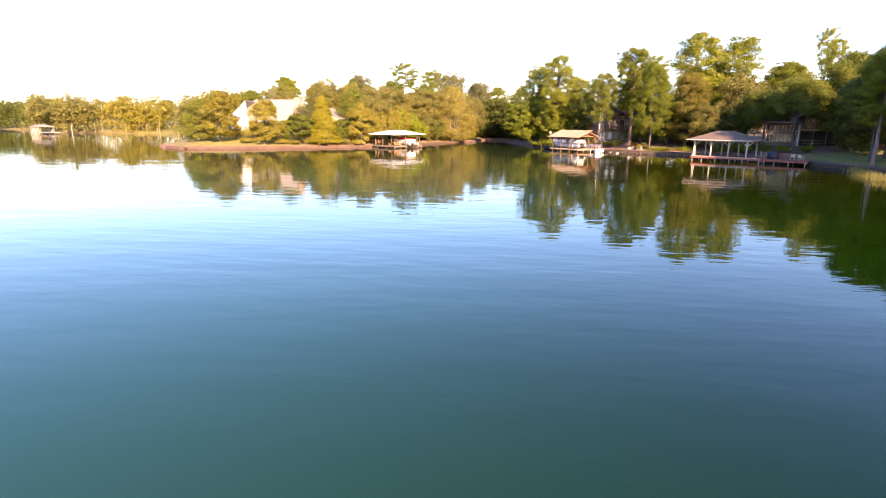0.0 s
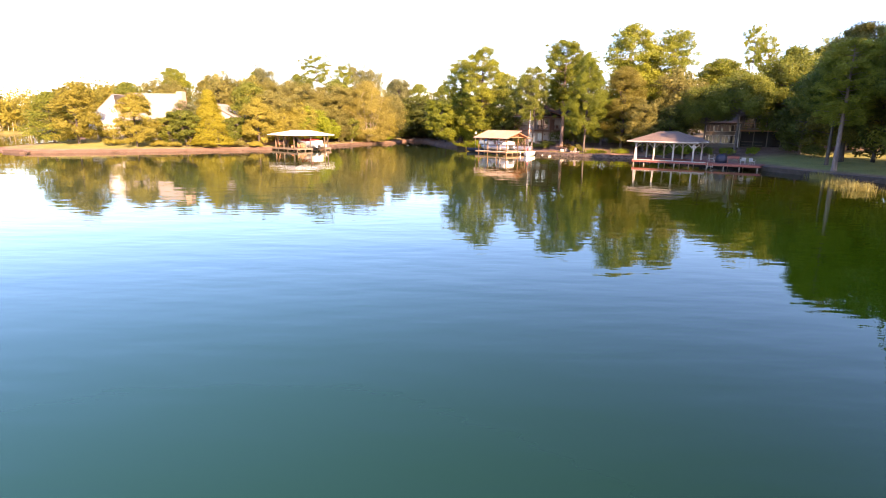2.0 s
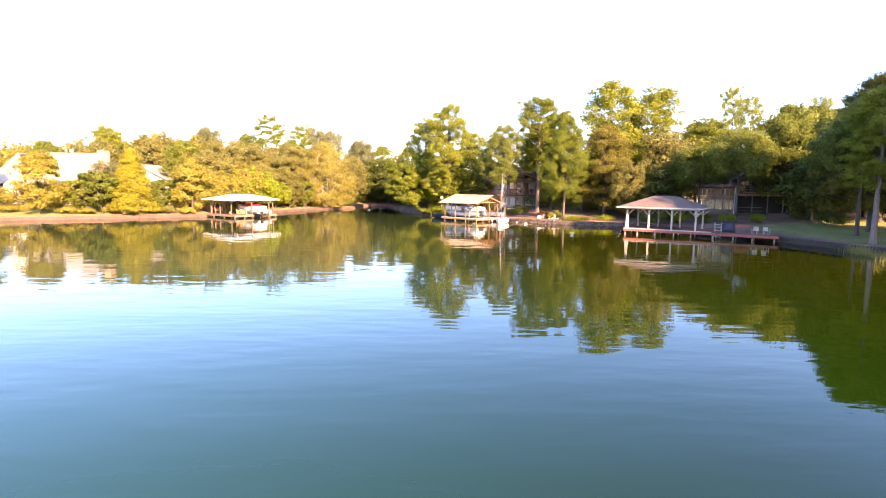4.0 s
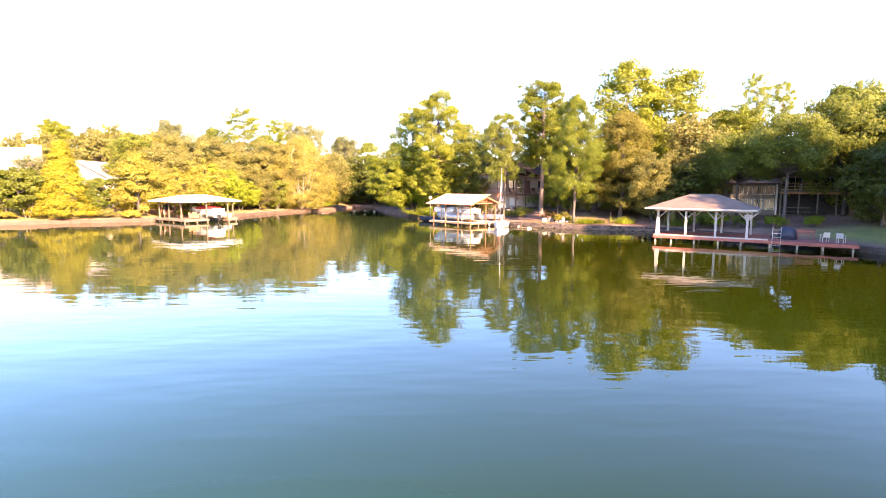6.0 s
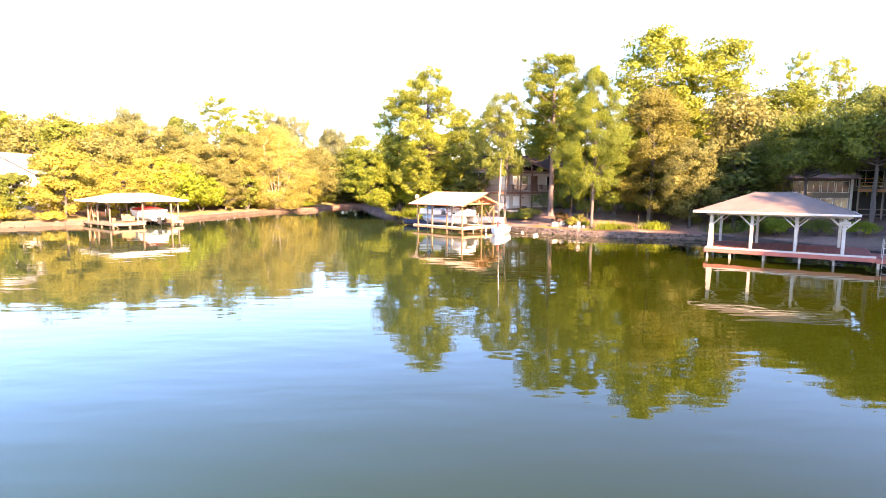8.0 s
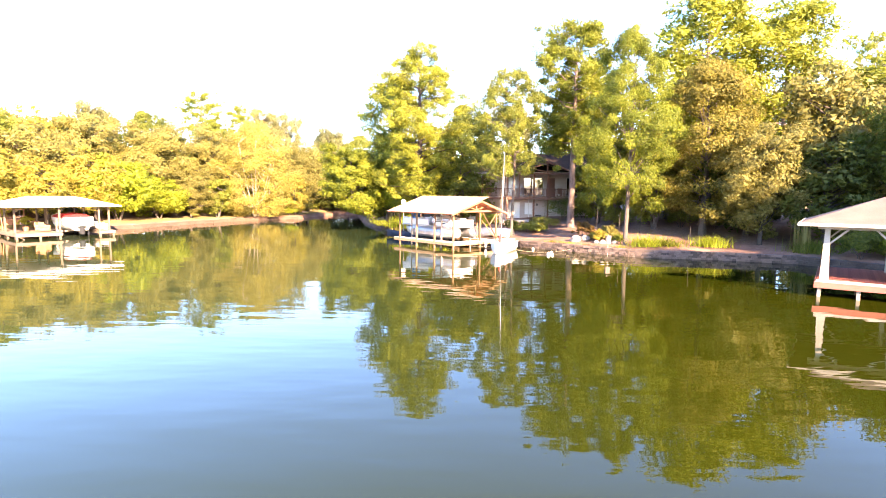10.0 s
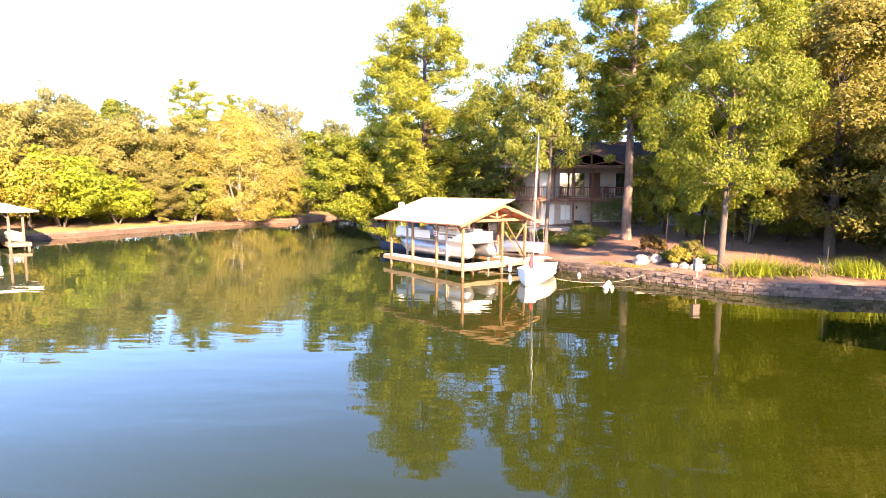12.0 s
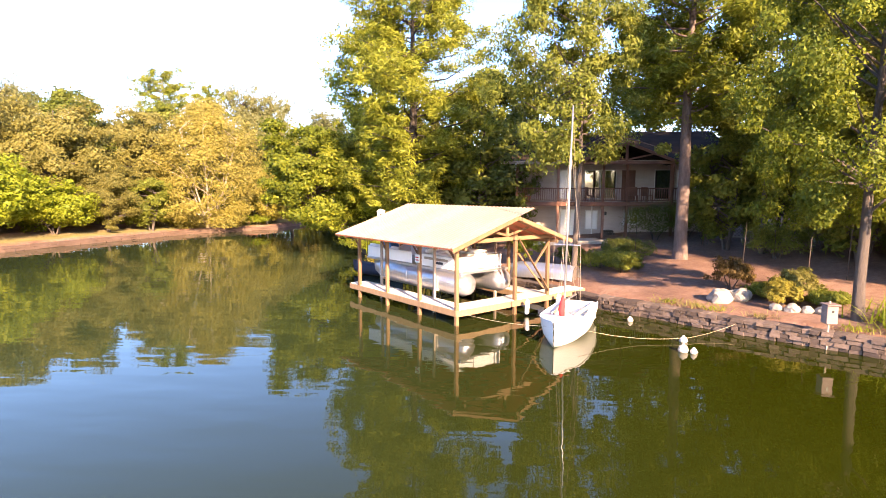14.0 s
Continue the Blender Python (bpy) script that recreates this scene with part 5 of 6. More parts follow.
def speedboat():
    t = thing("speedboat", LEFT @ pose(4.9, 0.3, 0.7), "white speedboat with a red canvas cover on its lift", "boat")
    loops = lofted_hull(6.2, 2.35, 1.05, 14, 0.45, 0.16, 0.92)
    part("hull", Geo().rings(loops, close=False, caps=False).add([tuple(p) for p in loops[0]], [tuple(range(11))]), HULL_WHITE, t, smooth=True)
    part("swim_platform", Geo().box((-0.95, -0.55, 0.35), (0.95, 0.0, 0.43), 0.02), HULL_WHITE, t)
    g = Geo()
    rows = []
    for lp in loops:
        u = lp[0].y / 6.2
        hgt = 0.04 + 0.42 * max(0, math.sin(math.pi * min(1, u / 0.75))) ** 0.8
        rows.append([lp[0], Vector((lp[0].x * 0.7, lp[0].y, lp[0].z + hgt * 0.8)), Vector((0, lp[0].y, lp[0].z + hgt)), Vector((lp[-1].x * 0.7, lp[0].y, lp[0].z + hgt * 0.8)), lp[-1]])
    part("foredeck", Geo().rings(rows[9:], close=False, caps=False), HULL_WHITE, t, smooth=True)
    part("canvas_cover", Geo().rings(rows[:10], close=False, caps=False).add([tuple(p) for p in rows[0]], [tuple(range(5))]), RED_CLOTH, t, "red canvas cover")
    part("stern_drive", Geo().box((-0.2, -0.5, -0.45), (0.2, -0.05, 0.3), 0.06), BLACK, t)
    part("hull_stripe", Geo().tube([lp[1] + Vector((0.012, 0, 0.05)) for lp in loops[1:13]], [0.022] * 12, 5), GREY, t)
    part("hull_stripe", Geo().tube([lp[-2] + Vector((-0.012, 0, 0.05)) for lp in loops[1:13]], [0.022] * 12, 5), GREY, t)
    lift = thing("boat_lift", LEFT @ pose(4.85, 1.0, 0), "grey boat lift under the white speedboat", "boat lift")
    for y in (1.2, 3.8):
        part("cradle_beam", Geo().box((-1.35, y, 0.44), (1.35, y + 0.12, 0.56), 0.01), GREY, lift)
        for x in (-1.3, 1.3):
            part("lift_post", Geo().box((x - 0.05, y + 0.01, -1.0), (x + 0.05, y + 0.11, 1.4), 0.01), GREY, lift)


speedboat()


def swing_seat(m):
    t = thing("swing_seat", m, "brown wooden swing seat in an A-frame on the dock", "swing")
    for y in (-0.9, 0.9):
        for x in (-0.6, 0.6):
            part("leg", Geo().beam((x, y, 0), (0, y, 1.9), 0.07, 0.07), RAFTER, t)
    part("top_beam", Geo().beam((0, -1.0, 1.9), (0, 1.0, 1.9), 0.08, 0.08), RAFTER, t)
    part("seat", Geo().box((-0.25, -0.65, 0.45), (0.25, 0.65, 0.5), 0.01), RAFTER, t)
    part("backrest", Geo().box((0.22, -0.65, 0.5), (0.27, 0.65, 1.0), 0.01), RAFTER, t)
    for y in (-0.6, 0.6):
        part("chain", Geo().tube([(0, y, 1.88), (0.0, y, 0.5)], [0.012] * 2, 5), ALU, t)


swing_seat(LEFT @ pose(1.2, 6.4, 0.54, 0, 0, 90))


def potted_shrub(m, leaf, seed):
    t = thing("potted_shrub", m, "bright yellow-green potted shrub on the dock", "potted plant")
    part("pot", Geo().rings([[(q * math.cos(k * math.pi / 6), q * math.sin(k * math.pi / 6), z) for k in range(12)] for z, q in ((0, 0.2), (0.38, 0.28), (0.42, 0.3))]), TERRACOTTA, t)
    g, pts, ow, size, thin, rng = shrub(seed, 1.0, 0.65, 40, 60, 0.06)
    o = part("foliage", leaf_cloud("foliage", pts, ow, size, thin, LEAF[leaf], rng, 3), None, t)
    o.location = (0, 0, 0.36)


potted_shrub(LEFT @ pose(1.6, 3.9, 0.54), "yellow", 401)
for x, y, a in ((2.4, 2.6, 40), (2.5, 1.7, 110)):
    c = thing("wicker_chair", LEFT @ pose(x, y, 0.54, 0, 0, a), "low brown wicker armchair on the dock", "chair", "chairs on the wooden dock")
    part("seat", Geo().box((-0.32, -0.32, 0.05), (0.32, 0.32, 0.42), 0.05), RAFTER, c)
    part("backrest", Geo().box((-0.32, 0.24, 0.42), (0.32, 0.36, 0.85), 0.05), RAFTER, c)
    for q in (-0.33, 0.25):
        part("armrest", Geo().box((q, -0.3, 0.42), (q + 0.08, 0.3, 0.6), 0.03), RAFTER, c)
solo("small_white_boat", Geo().rings(lofted_hull(2.6, 1.1, 0.5, 10), close=False, caps=False), HULL_WHITE, LEFT @ pose(7.1, 0.9, 0.6, 0, 0, 0), "small white dinghy lying on the dock's finger", "boat", smooth=True)


# ---- far boathouse across the lake ----
def far_boathouse():
    t = thing("boathouse", pose(-181, 183.5, 0, 0, 0, -25), "distant pale hip-roofed boathouse on posts at the far shore", "boathouse")
    part("hip_roof", hip_roof(Geo(), -4.0, 4.0, -2.8, 2.8, 2.7, 3.5, 0.1, (-2.2, 2.2)), TAN_SHINGLE, t)
    for i in range(7):
        for y in (-2.4, 2.4):
            x = -3.6 + 7.2 * i / 6
            part("post", Geo().box((x - 0.09, y - 0.09, -1.5), (x + 0.09, y + 0.09, 2.75), 0.02), WORN_PAINT, t)
    part("deck_floor", Geo().box((-3.8, -2.6, 0.5), (3.8, 2.6, 0.72), 0.02), GREY, t)
    part("rail", Geo().box((-3.6, -2.45, 1.4), (3.6, -2.37, 1.5), 0.02), WORN_PAINT, t)
    part("gangway", Geo().box((3.8, 0.6, 0.5), (11.0, 1.8, 0.7), 0.02), GREY, t)


far_boathouse()


# ---- houses ----
def window(parent, x0, x1, z0, z1, y, bars=1, mat=None):
    """A window in a wall that faces -y: frame, sill, panes."""
    w = part("window", Geo().box((x0, y - 0.03, z0), (x1, y + 0.02, z0 + 0.06), 0.004), WHITE_PAINT, parent)
    for lo, hi in (((x0, y - 0.03, z1 - 0.06), (x1, y + 0.02, z1)), ((x0, y - 0.028, z0 + 0.06), (x0 + 0.06, y + 0.018, z1 - 0.06)), ((x1 - 0.06, y - 0.028, z0 + 0.06), (x1, y + 0.018, z1 - 0.06))):
        part("frame", Geo().box(lo, hi, 0.004), WHITE_PAINT, w)
    for k in range(bars):
        x = x0 + (x1 - x0) * (k + 1) / (bars + 1)
        part("frame", Geo().box((x - 0.03, y - 0.026, z0 + 0.06), (x + 0.03, y + 0.016, z1 - 0.06), 0.004), WHITE_PAINT, w)
    part("pane", Geo().box((x0 + 0.05, y - 0.006, z0 + 0.05), (x1 - 0.05, y + 0.006, z1 - 0.05), 0.002), mat or GLASS, w)
    return w


def middle_house():
    """Two storeys behind the boathouse, with a railed wooden deck along the upper floor."""
    z0 = 1.55
    t = thing("house", pose(12.2, 127.6, 0, 0, 0, -4), "two-storey house with a railed wooden deck and dark roof", "house")
    part("wall", Geo().box((0.3, 2.2, z0 - 0.6), (13.5, 2.5, 7.0)), PINK_BRICK, t)
    part("wall", Geo().box((0.3, 2.5, z0 - 0.6), (0.6, 10, 7.0)), PINK_BRICK, t)
    part("wall", Geo().box((13.2, 2.5, z0 - 0.6), (13.5, 10, 7.0)), PINK_BRICK, t)
    part("wall", Geo().box((0.3, 10, z0 - 0.6), (13.5, 10.3, 7.0)), PINK_BRICK, t)
    r = Geo()
    r.slab([(-0.6, -0.2, 6.75), (14.4, -0.2, 6.75), (14.4, 6.2, 9.2), (-0.6, 6.2, 9.2)], 0.15)
    r.slab([(-0.6, 11.4, 6.75), (14.4, 11.4, 6.75), (14.4, 6.2, 9.2), (-0.6, 6.2, 9.2)], 0.15)
    part("roof", r, DARK_SHINGLE, t)
    part("eave_board", Geo().box((-0.62, -0.26, 6.55), (14.42, -0.2, 6.76), 0.01), GREY, t)
    part("deck_floor", Geo().box((0.2, -0.2, 3.9), (13.4, 2.2, 4.05), 0.02), GREY, t)
    part("fascia_board", Geo().box((0.15, -0.26, 3.8), (13.45, -0.2, 4.07), 0.01), DECK_RED, t)
    part("rail", Geo().box((0.2, -0.24, 4.92), (13.4, -0.14, 4.99), 0.01), DECK_RED, t)
    part("rail", Geo().box((0.2, -0.22, 4.15), (13.4, -0.16, 4.20), 0.01), DECK_RED, t)
    bal = Geo().box((-0.02, -0.02, 0), (0.02, 0.02, 0.72), 0.004).mesh("baluster", DECK_RED)
    for i in range(94):
        o = part("baluster", bal, None, t)
        o.location = (0.32 + 0.14 * i, -0.19, 4.2)
    for x in (0.3, 3.0, 5.9, 7.4, 10.2, 13.3):
        part("post", Geo().box((x - 0.08, -0.2, z0 - 0.6), (x + 0.08, -0.04, 6.6), 0.012), DECK_RED, t)
    window(t, 3.35, 4.55, z0 + 0.1, z0 + 1.95, 2.17, 0, HULL_WHITE)
    window(t, 5.05, 5.9, z0 + 0.55, z0 + 1.9, 2.17, 0, HULL_WHITE)
    window(t, 7.6, 8.7, z0 + 0.9, z0 + 1.95, 2.17, 1, HULL_WHITE)
    for x0, x1, mat in ((3.2, 4.1, HULL_WHITE), (4.9, 6.0, SKY_GLASS), (6.0, 7.1, SKY_GLASS), (9.6, 10.9, SKY_GLASS), (11.0, 11.6, HULL_WHITE)):
        window(t, x0, x1, 4.2, 6.25, 2.17, 0, mat)
    part("door", Geo().box((7.45, 2.14, 4.08), (8.35, 2.19, 6.2), 0.01), DECK_RED, t, "brown wooden door")
    for x in (0.2, 13.5):
        part("gutter", Geo().tube([(x, -0.3, 6.6), (x, -0.3, 6.2), (x, 2.1, 6.0), (x, 2.1, 1.2)], [0.05] * 4, 8), WHITE_PAINT, t)
    # the gabled porch over the deck, open at the front, with exposed timbers
    porch = Geo()
    porch.slab([(4.0, -0.95, 6.62), (4.0, 4.4, 6.62), (7.2, 4.4, 7.85), (7.2, -0.95, 7.85)], 0.12)
    porch.slab([(10.4, -0.95, 6.62), (10.4, 4.4, 6.62), (7.2, 4.4, 7.85), (7.2, -0.95, 7.85)], 0.12)
    part("porch_roof", porch, DARK_SHINGLE, t)
    for sx in (-1, 1):
        part("barge_board", Geo().beam((7.2 + 3.25 * sx, -0.98, 6.53), (7.2, -0.98, 7.78), 0.04, 0.18), DECK_RED, t)
        part("porch_brace", Geo().beam((7.2, -0.8, 6.75), (7.2 + 1.6 * sx, -0.8, 7.1), 0.08, 0.1), DECK_RED, t)
    part("porch_beam", Geo().box((4.1, -0.86, 6.48), (10.3, -0.74, 6.66), 0.01), DECK_RED, t)
    part("king_post", Geo().box((7.12, -0.86, 6.66), (7.28, -0.74, 7.7), 0.01), DECK_RED, t)
    for x in (4.3, 10.1):
        part("post", Geo().box((x - 0.08, -0.3, 3.9), (x + 0.08, -0.14, 6.5), 0.012), DECK_RED, t)
        part("porch_bracket", Geo().beam((x, -0.2, 5.9), (x, -0.8, 6.5), 0.08, 0.08), DECK_RED, t)
    part("steps", Geo().box((-1.2, 0.2, 1.2), (0.2, 1.4, 1.9), 0.03), GREY, t)
    part("patio_slab", Geo().box((0.6, -1.8, 1.3), (8.5, 2.2, 1.62), 0.03), ROCK, t, "pale concrete patio slab")
    for x in (3.05, 5.5):
        part("downpipe", Geo().tube([(x, 2.1, 1.6), (x, 2.1, 4.0)], [0.04, 0.04], 8), WHITE_PAINT, t)
    part("wall_lamp", Geo().box((6.35, 2.08, 3.1), (6.5, 2.2, 3.35), 0.02), BLACK, t, "small black wall lamp")
    logs = thing("log_pile", t.matrix_world @ pose(6.1, 1.5, 1.62), "stack of dark split logs against the house wall", "log pile")
    for k in range(14):
        part("log", Geo().tube([(0.17 * (k % 5) + 0.08 * (k // 5), -0.35, 0.1 + 0.16 * (k // 5)), (0.17 * (k % 5) + 0.08 * (k // 5), 0.25, 0.1 + 0.16 * (k // 5))], [0.085, 0.08], 8), BARK, logs)
    fl = thing("planter", t.matrix_world @ pose(1.0, 0.3, 4.05), "terracotta planter with yellow flowers on the deck", "planter")
    part("pot", Geo().rings([[(rr * math.cos(k * math.pi / 6), rr * math.sin(k * math.pi / 6), z) for k in range(12)] for z, rr in ((0, 0.18), (0.35, 0.25), (0.4, 0.27))]), TERRACOTTA, fl)
    g, pts, ow, size, thin, rng = shrub(61, 0.8, 0.5, 18, 40, 0.07)
    o = part("foliage", leaf_cloud("foliage", pts, ow, size, thin, LEAF["gold"], rng), None, fl)
    o.location = (0, 0, 0.35)
    for k, (x, z) in enumerate(((8.0, 1.0), (8.9, 1.1), (5.2, 1.0), (11.2, 1.0))):
        c = thing("deck_chair", t.matrix_world @ pose(x, 0.9 + 0.1 * k, 4.05, 0, 0, 30 * k), "dark wooden chair on the upper deck", "chair", "chairs on the upper deck")
        part("seat", Geo().box((-0.28, -0.26, 0.4), (0.28, 0.26, 0.45), 0.01), DECK_RED, c)
        part("backrest", Geo().box((-0.28, 0.22, 0.45), (0.28, 0.27, 1.0), 0.01), DECK_RED, c)
        for lx in (-0.25, 0.25):
            for ly in (-0.22, 0.22):
                part("leg", Geo().box((lx - 0.025, ly - 0.025, 0), (lx + 0.025, ly + 0.025, 0.4), 0.005), DECK_RED, c)


middle_house()


def right_house():
    """House behind the pavilion: glazed sunroom, dark undercroft with a raised deck, broken roofs."""
    t = thing("house", pose(42.2, 108.6, 1.9, 0, 0, -24), "grey wooden house with sunroom, raised deck and brown roofs", "house")
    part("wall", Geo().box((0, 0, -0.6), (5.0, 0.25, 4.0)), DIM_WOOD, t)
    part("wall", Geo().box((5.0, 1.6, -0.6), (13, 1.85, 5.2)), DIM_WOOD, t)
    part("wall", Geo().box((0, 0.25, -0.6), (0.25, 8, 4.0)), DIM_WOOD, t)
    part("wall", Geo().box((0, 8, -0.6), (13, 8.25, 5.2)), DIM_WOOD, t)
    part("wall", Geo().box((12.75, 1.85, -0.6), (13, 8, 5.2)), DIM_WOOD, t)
    for k in range(4):
        window(t, 0.2 + 1.2 * k, 1.3 + 1.2 * k, 0.6, 1.95, -0.03, 1)
        window(t, 0.2 + 1.2 * k, 1.3 + 1.2 * k, 2.5, 3.6, -0.03, 1)
    part("corner_post", Geo().box((5.0, -0.1, -0.6), (5.2, 0.1, 4.0), 0.01), WHITE_PAINT, t)
    part("deck_floor", Geo().box((5.2, -1.5, 2.7), (13, 1.6, 2.85), 0.02), DIM_WOOD, t)
    part("fascia_board", Geo().box((5.2, -1.56, 2.6), (13, -1.5, 2.87), 0.01), RAFTER, t)
    for z in (3.15, 3.45, 3.8):
        part("rail", Geo().box((5.2, -1.52, z), (13, -1.46, z + 0.08), 0.01), RAFTER, t)
    for x in (5.3, 7.2, 9.1, 11.0, 12.9):
        part("post", Geo().box((x - 0.07, -1.55, -0.8), (x + 0.07, -1.41, 3.9), 0.012), DIM_WOOD, t)
    # near-black sheet that stands in for the deep shade beneath the raised deck
    part("undercroft_screen", Geo().box((5.2, 1.3, -0.6), (13, 1.4, 2.65), 0.01), SHADE_DARK, t)
    for z in (0.4, 0.9):
        part("bench_rail", Geo().box((5.6, -0.6, z), (8.6, -0.5, z + 0.1), 0.01), DIM_WOOD, t)
    window(t, 5.8, 8.0, 3.1, 4.7, 1.57, 2)
    window(t, 9.0, 11.8, 3.1, 4.7, 1.57, 2)
    g = Geo()
    g.slab([(-0.8, -0.9, 3.9), (5.6, -0.9, 3.9), (5.6, 4.2, 6.6), (-0.8, 4.2, 6.6)], 0.14)
    g.slab([(-0.8, 9.2, 3.9), (5.6, 9.2, 3.9), (5.6, 4.2, 6.6), (-0.8, 4.2, 6.6)], 0.14)
    part("roof", g, SHINGLE, t)
    g = Geo()
    g.slab([(4.6, -0.6, 4.9), (4.6, 9.2, 4.9), (9.0, 9.2, 7.8), (9.0, -0.6, 7.8)], 0.14)
    g.slab([(13.6, -0.6, 4.9), (13.6, 9.2, 4.9), (9.0, 9.2, 7.8), (9.0, -0.6, 7.8)], 0.14)
    part("roof", g, SHINGLE, t)
    g = Geo()
    g.add([(5.0, 1.6, 5.1), (13, 1.6, 5.1), (9.0, 1.6, 7.6), (5.0, 1.8, 5.1), (13, 1.8, 5.1), (9.0, 1.8, 7.6)], [(0, 1, 2), (5, 4, 3), (0, 3, 4, 1), (1, 4, 5, 2), (2, 5, 3, 0)])
    part("gable_wall", g, DIM_WOOD, t)


right_house()


def left_house():
    """Pale house on the point: steep tan roof with a brick chimney, and a lower wing."""
    t = thing("house", pose(-67.5, 118.5, 2.2, 0, 0, 0), "cream house with a steep tan roof and brick chimney", "house")
    part("wall", Geo().box((0, 0, -1.2), (14.2, 0.3, 2.7)), CREAM_WALL, t)
    part("wall", Geo().box((0, 0.3, -1.2), (0.3, 8, 2.7)), CREAM_WALL, t)
    part("wall", Geo().box((13.9, 0.3, -1.2), (14.2, 8, 2.7)), CREAM_WALL, t)
    part("wall", Geo().box((0, 8, -1.2), (14.2, 8.3, 2.7)), CREAM_WALL, t)
    r = Geo()
    r.slab([(-0.9, -0.9, 2.6), (14.7, -0.9, 2.6), (14.5, 4.1, 8.1), (4.2, 4.1, 8.1)], 0.15)
    r.slab([(-0.9, 9.1, 2.6), (14.7, 9.1, 2.6), (14.5, 4.1, 8.1), (4.2, 4.1, 8.1)], 0.15)
    r.slab([(-0.9, -0.9, 2.6), (-0.9, 9.1, 2.6), (4.2, 4.1, 8.1)], 0.15)
    part("roof", r, TAN_SHINGLE, t)
    g = Geo()
    g.add([(13.9, 0, 2.7), (13.9, 8.3, 2.7), (13.9, 4.1, 7.9), (14.2, 0, 2.7), (14.2, 8.3, 2.7), (14.2, 4.1, 7.9)], [(0, 1, 2), (5, 4, 3), (0, 3, 4, 1), (1, 4, 5, 2), (2, 5, 3, 0)])
    part("gable_wall", g, CREAM_WALL, t)
    # the white gabled front at one end, with a long slope
    g = Geo()
    face = [(-0.7, -1.2), (5.4, -1.2), (4.5, 7.5), (-0.7, 3.0)]
    g.add([(x, -1.4, z) for x, z in face] + [(x, -1.05, z) for x, z in face], [(0, 1, 2, 3), (7, 6, 5, 4), (0, 4, 5, 1), (1, 5, 6, 2), (2, 6, 7, 3), (3, 7, 4, 0)])
    part("gable_wall", g, WHITE_PAINT, t, "white painted gable wall")
    part("roof", Geo().slab([(-1.1, -1.6, 2.75), (-1.1, 4.0, 2.75), (4.6, 4.0, 7.7), (4.6, -1.6, 7.7)], 0.14), TAN_SHINGLE, t)
    window(t, 0.5, 1.9, 2.3, 3.0, -1.43, 1)
    part("chimney", Geo().box((14.2, 3.1, -1.2), (15.3, 4.8, 8.5), 0.03), BRICK, t, "tall brick chimney")
    for x0, x1 in ((1.2, 2.6), (4.5, 6.5), (8.5, 10.5), (11.5, 13.0)):
        window(t, x0, x1, 0.6, 2.4, -0.03, 1)
    w = thing("house", pose(-52.4, 124.0, 2.6, 0, 0, 0), "cream wing with a tan gabled roof among the trees", "house")
    part("wall", Geo().box((0, 0, -1.2), (9, 0.3, 3.6)), CREAM_WALL, w)
    part("wall", Geo().box((0, 0.3, -1.2), (0.3, 7, 3.6)), CREAM_WALL, w)
    part("wall", Geo().box((8.7, 0.3, -1.2), (9, 7, 3.6)), CREAM_WALL, w)
    part("wall", Geo().box((0, 7, -1.2), (9, 7.3, 3.6)), CREAM_WALL, w)
    g = Geo()
    g.add([(0, 0, 3.6), (9, 0, 3.6), (4.5, 0, 5.9), (0, 0.3, 3.6), (9, 0.3, 3.6), (4.5, 0.3, 5.9)], [(0, 1, 2), (5, 4, 3), (0, 3, 4, 1), (1, 4, 5, 2), (2, 5, 3, 0)])
    part("gable_wall", g, CREAM_WALL, w)
    r = Geo()
    r.slab([(-0.5, -0.5, 3.4), (-0.5, 7.8, 3.4), (4.5, 7.8, 6.05), (4.5, -0.5, 6.05)], 0.14)
    r.slab([(9.5, -0.5, 3.4), (9.5, 7.8, 3.4), (4.5, 7.8, 6.05), (4.5, -0.5, 6.05)], 0.14)
    part("roof", r, TAN_SHINGLE, w)
    window(w, 3.4, 5.6, 0.8, 2.6, -0.03, 1)
    sh = thing("boat_shed", pose(-72.5, 112.8, 0, 0, 0, 10), "small low shed with a tan roof on the point", "shed")
    z = ground_z(-72.5, 112.8)
    part("roof", Geo().slab([(-2.2, -1.5, z + 1.7), (2.2, -1.5, z + 1.7), (2.2, 1.5, z + 2.2), (-2.2, 1.5, z + 2.2)], 0.1), TAN_SHINGLE, sh)
    for x in (-2, 2):
        for y in (-1.3, 1.3):
            part("post", Geo().box((x - 0.07, y - 0.07, z - 0.3), (x + 0.07, y + 0.07, z + (1.65 if y < 0 else 2.08)), 0.01), GREY, sh)


left_house()


# ---- the bank's small things ----
def boulder(seed, r):
    rng = np.random.default_rng(seed)
    bm = bmesh.new()
    bmesh.ops.create_icosphere(bm, subdivisions=3, radius=r)
    off = Vector(rng.uniform(0, 40, 3))
    for v in bm.verts:
        n = v.co.normalized()
        v.co *= 1 + 0.35 * noise.noise(n * 1.3 + off) + 0.12 * noise.noise(n * 3.5 + off)
        v.co.z *= 0.75
    me = bpy.data.meshes.new("boulder")
    bm.to_mesh(me)
    bm.free()
    me.materials.append(ROCK)
    return me


for i, (x, y, r) in enumerate(((19.15, 111.5, 0.42), (19.9, 111.55, 0.40), (20.9, 109.9, 0.24), (21.3, 109.7, 0.2), (21.7, 109.5, 0.22), (20.5, 110.15, 0.22), (22.4, 110.8, 0.36))):
    o = solo("boulder", boulder(100 + i, r), None, pose(x, y, ground_z(x, y) + r * 0.35, 0, 0, 50 * i), "pale rounded boulder on the sunny bank", "boulder", "boulders on the bank")


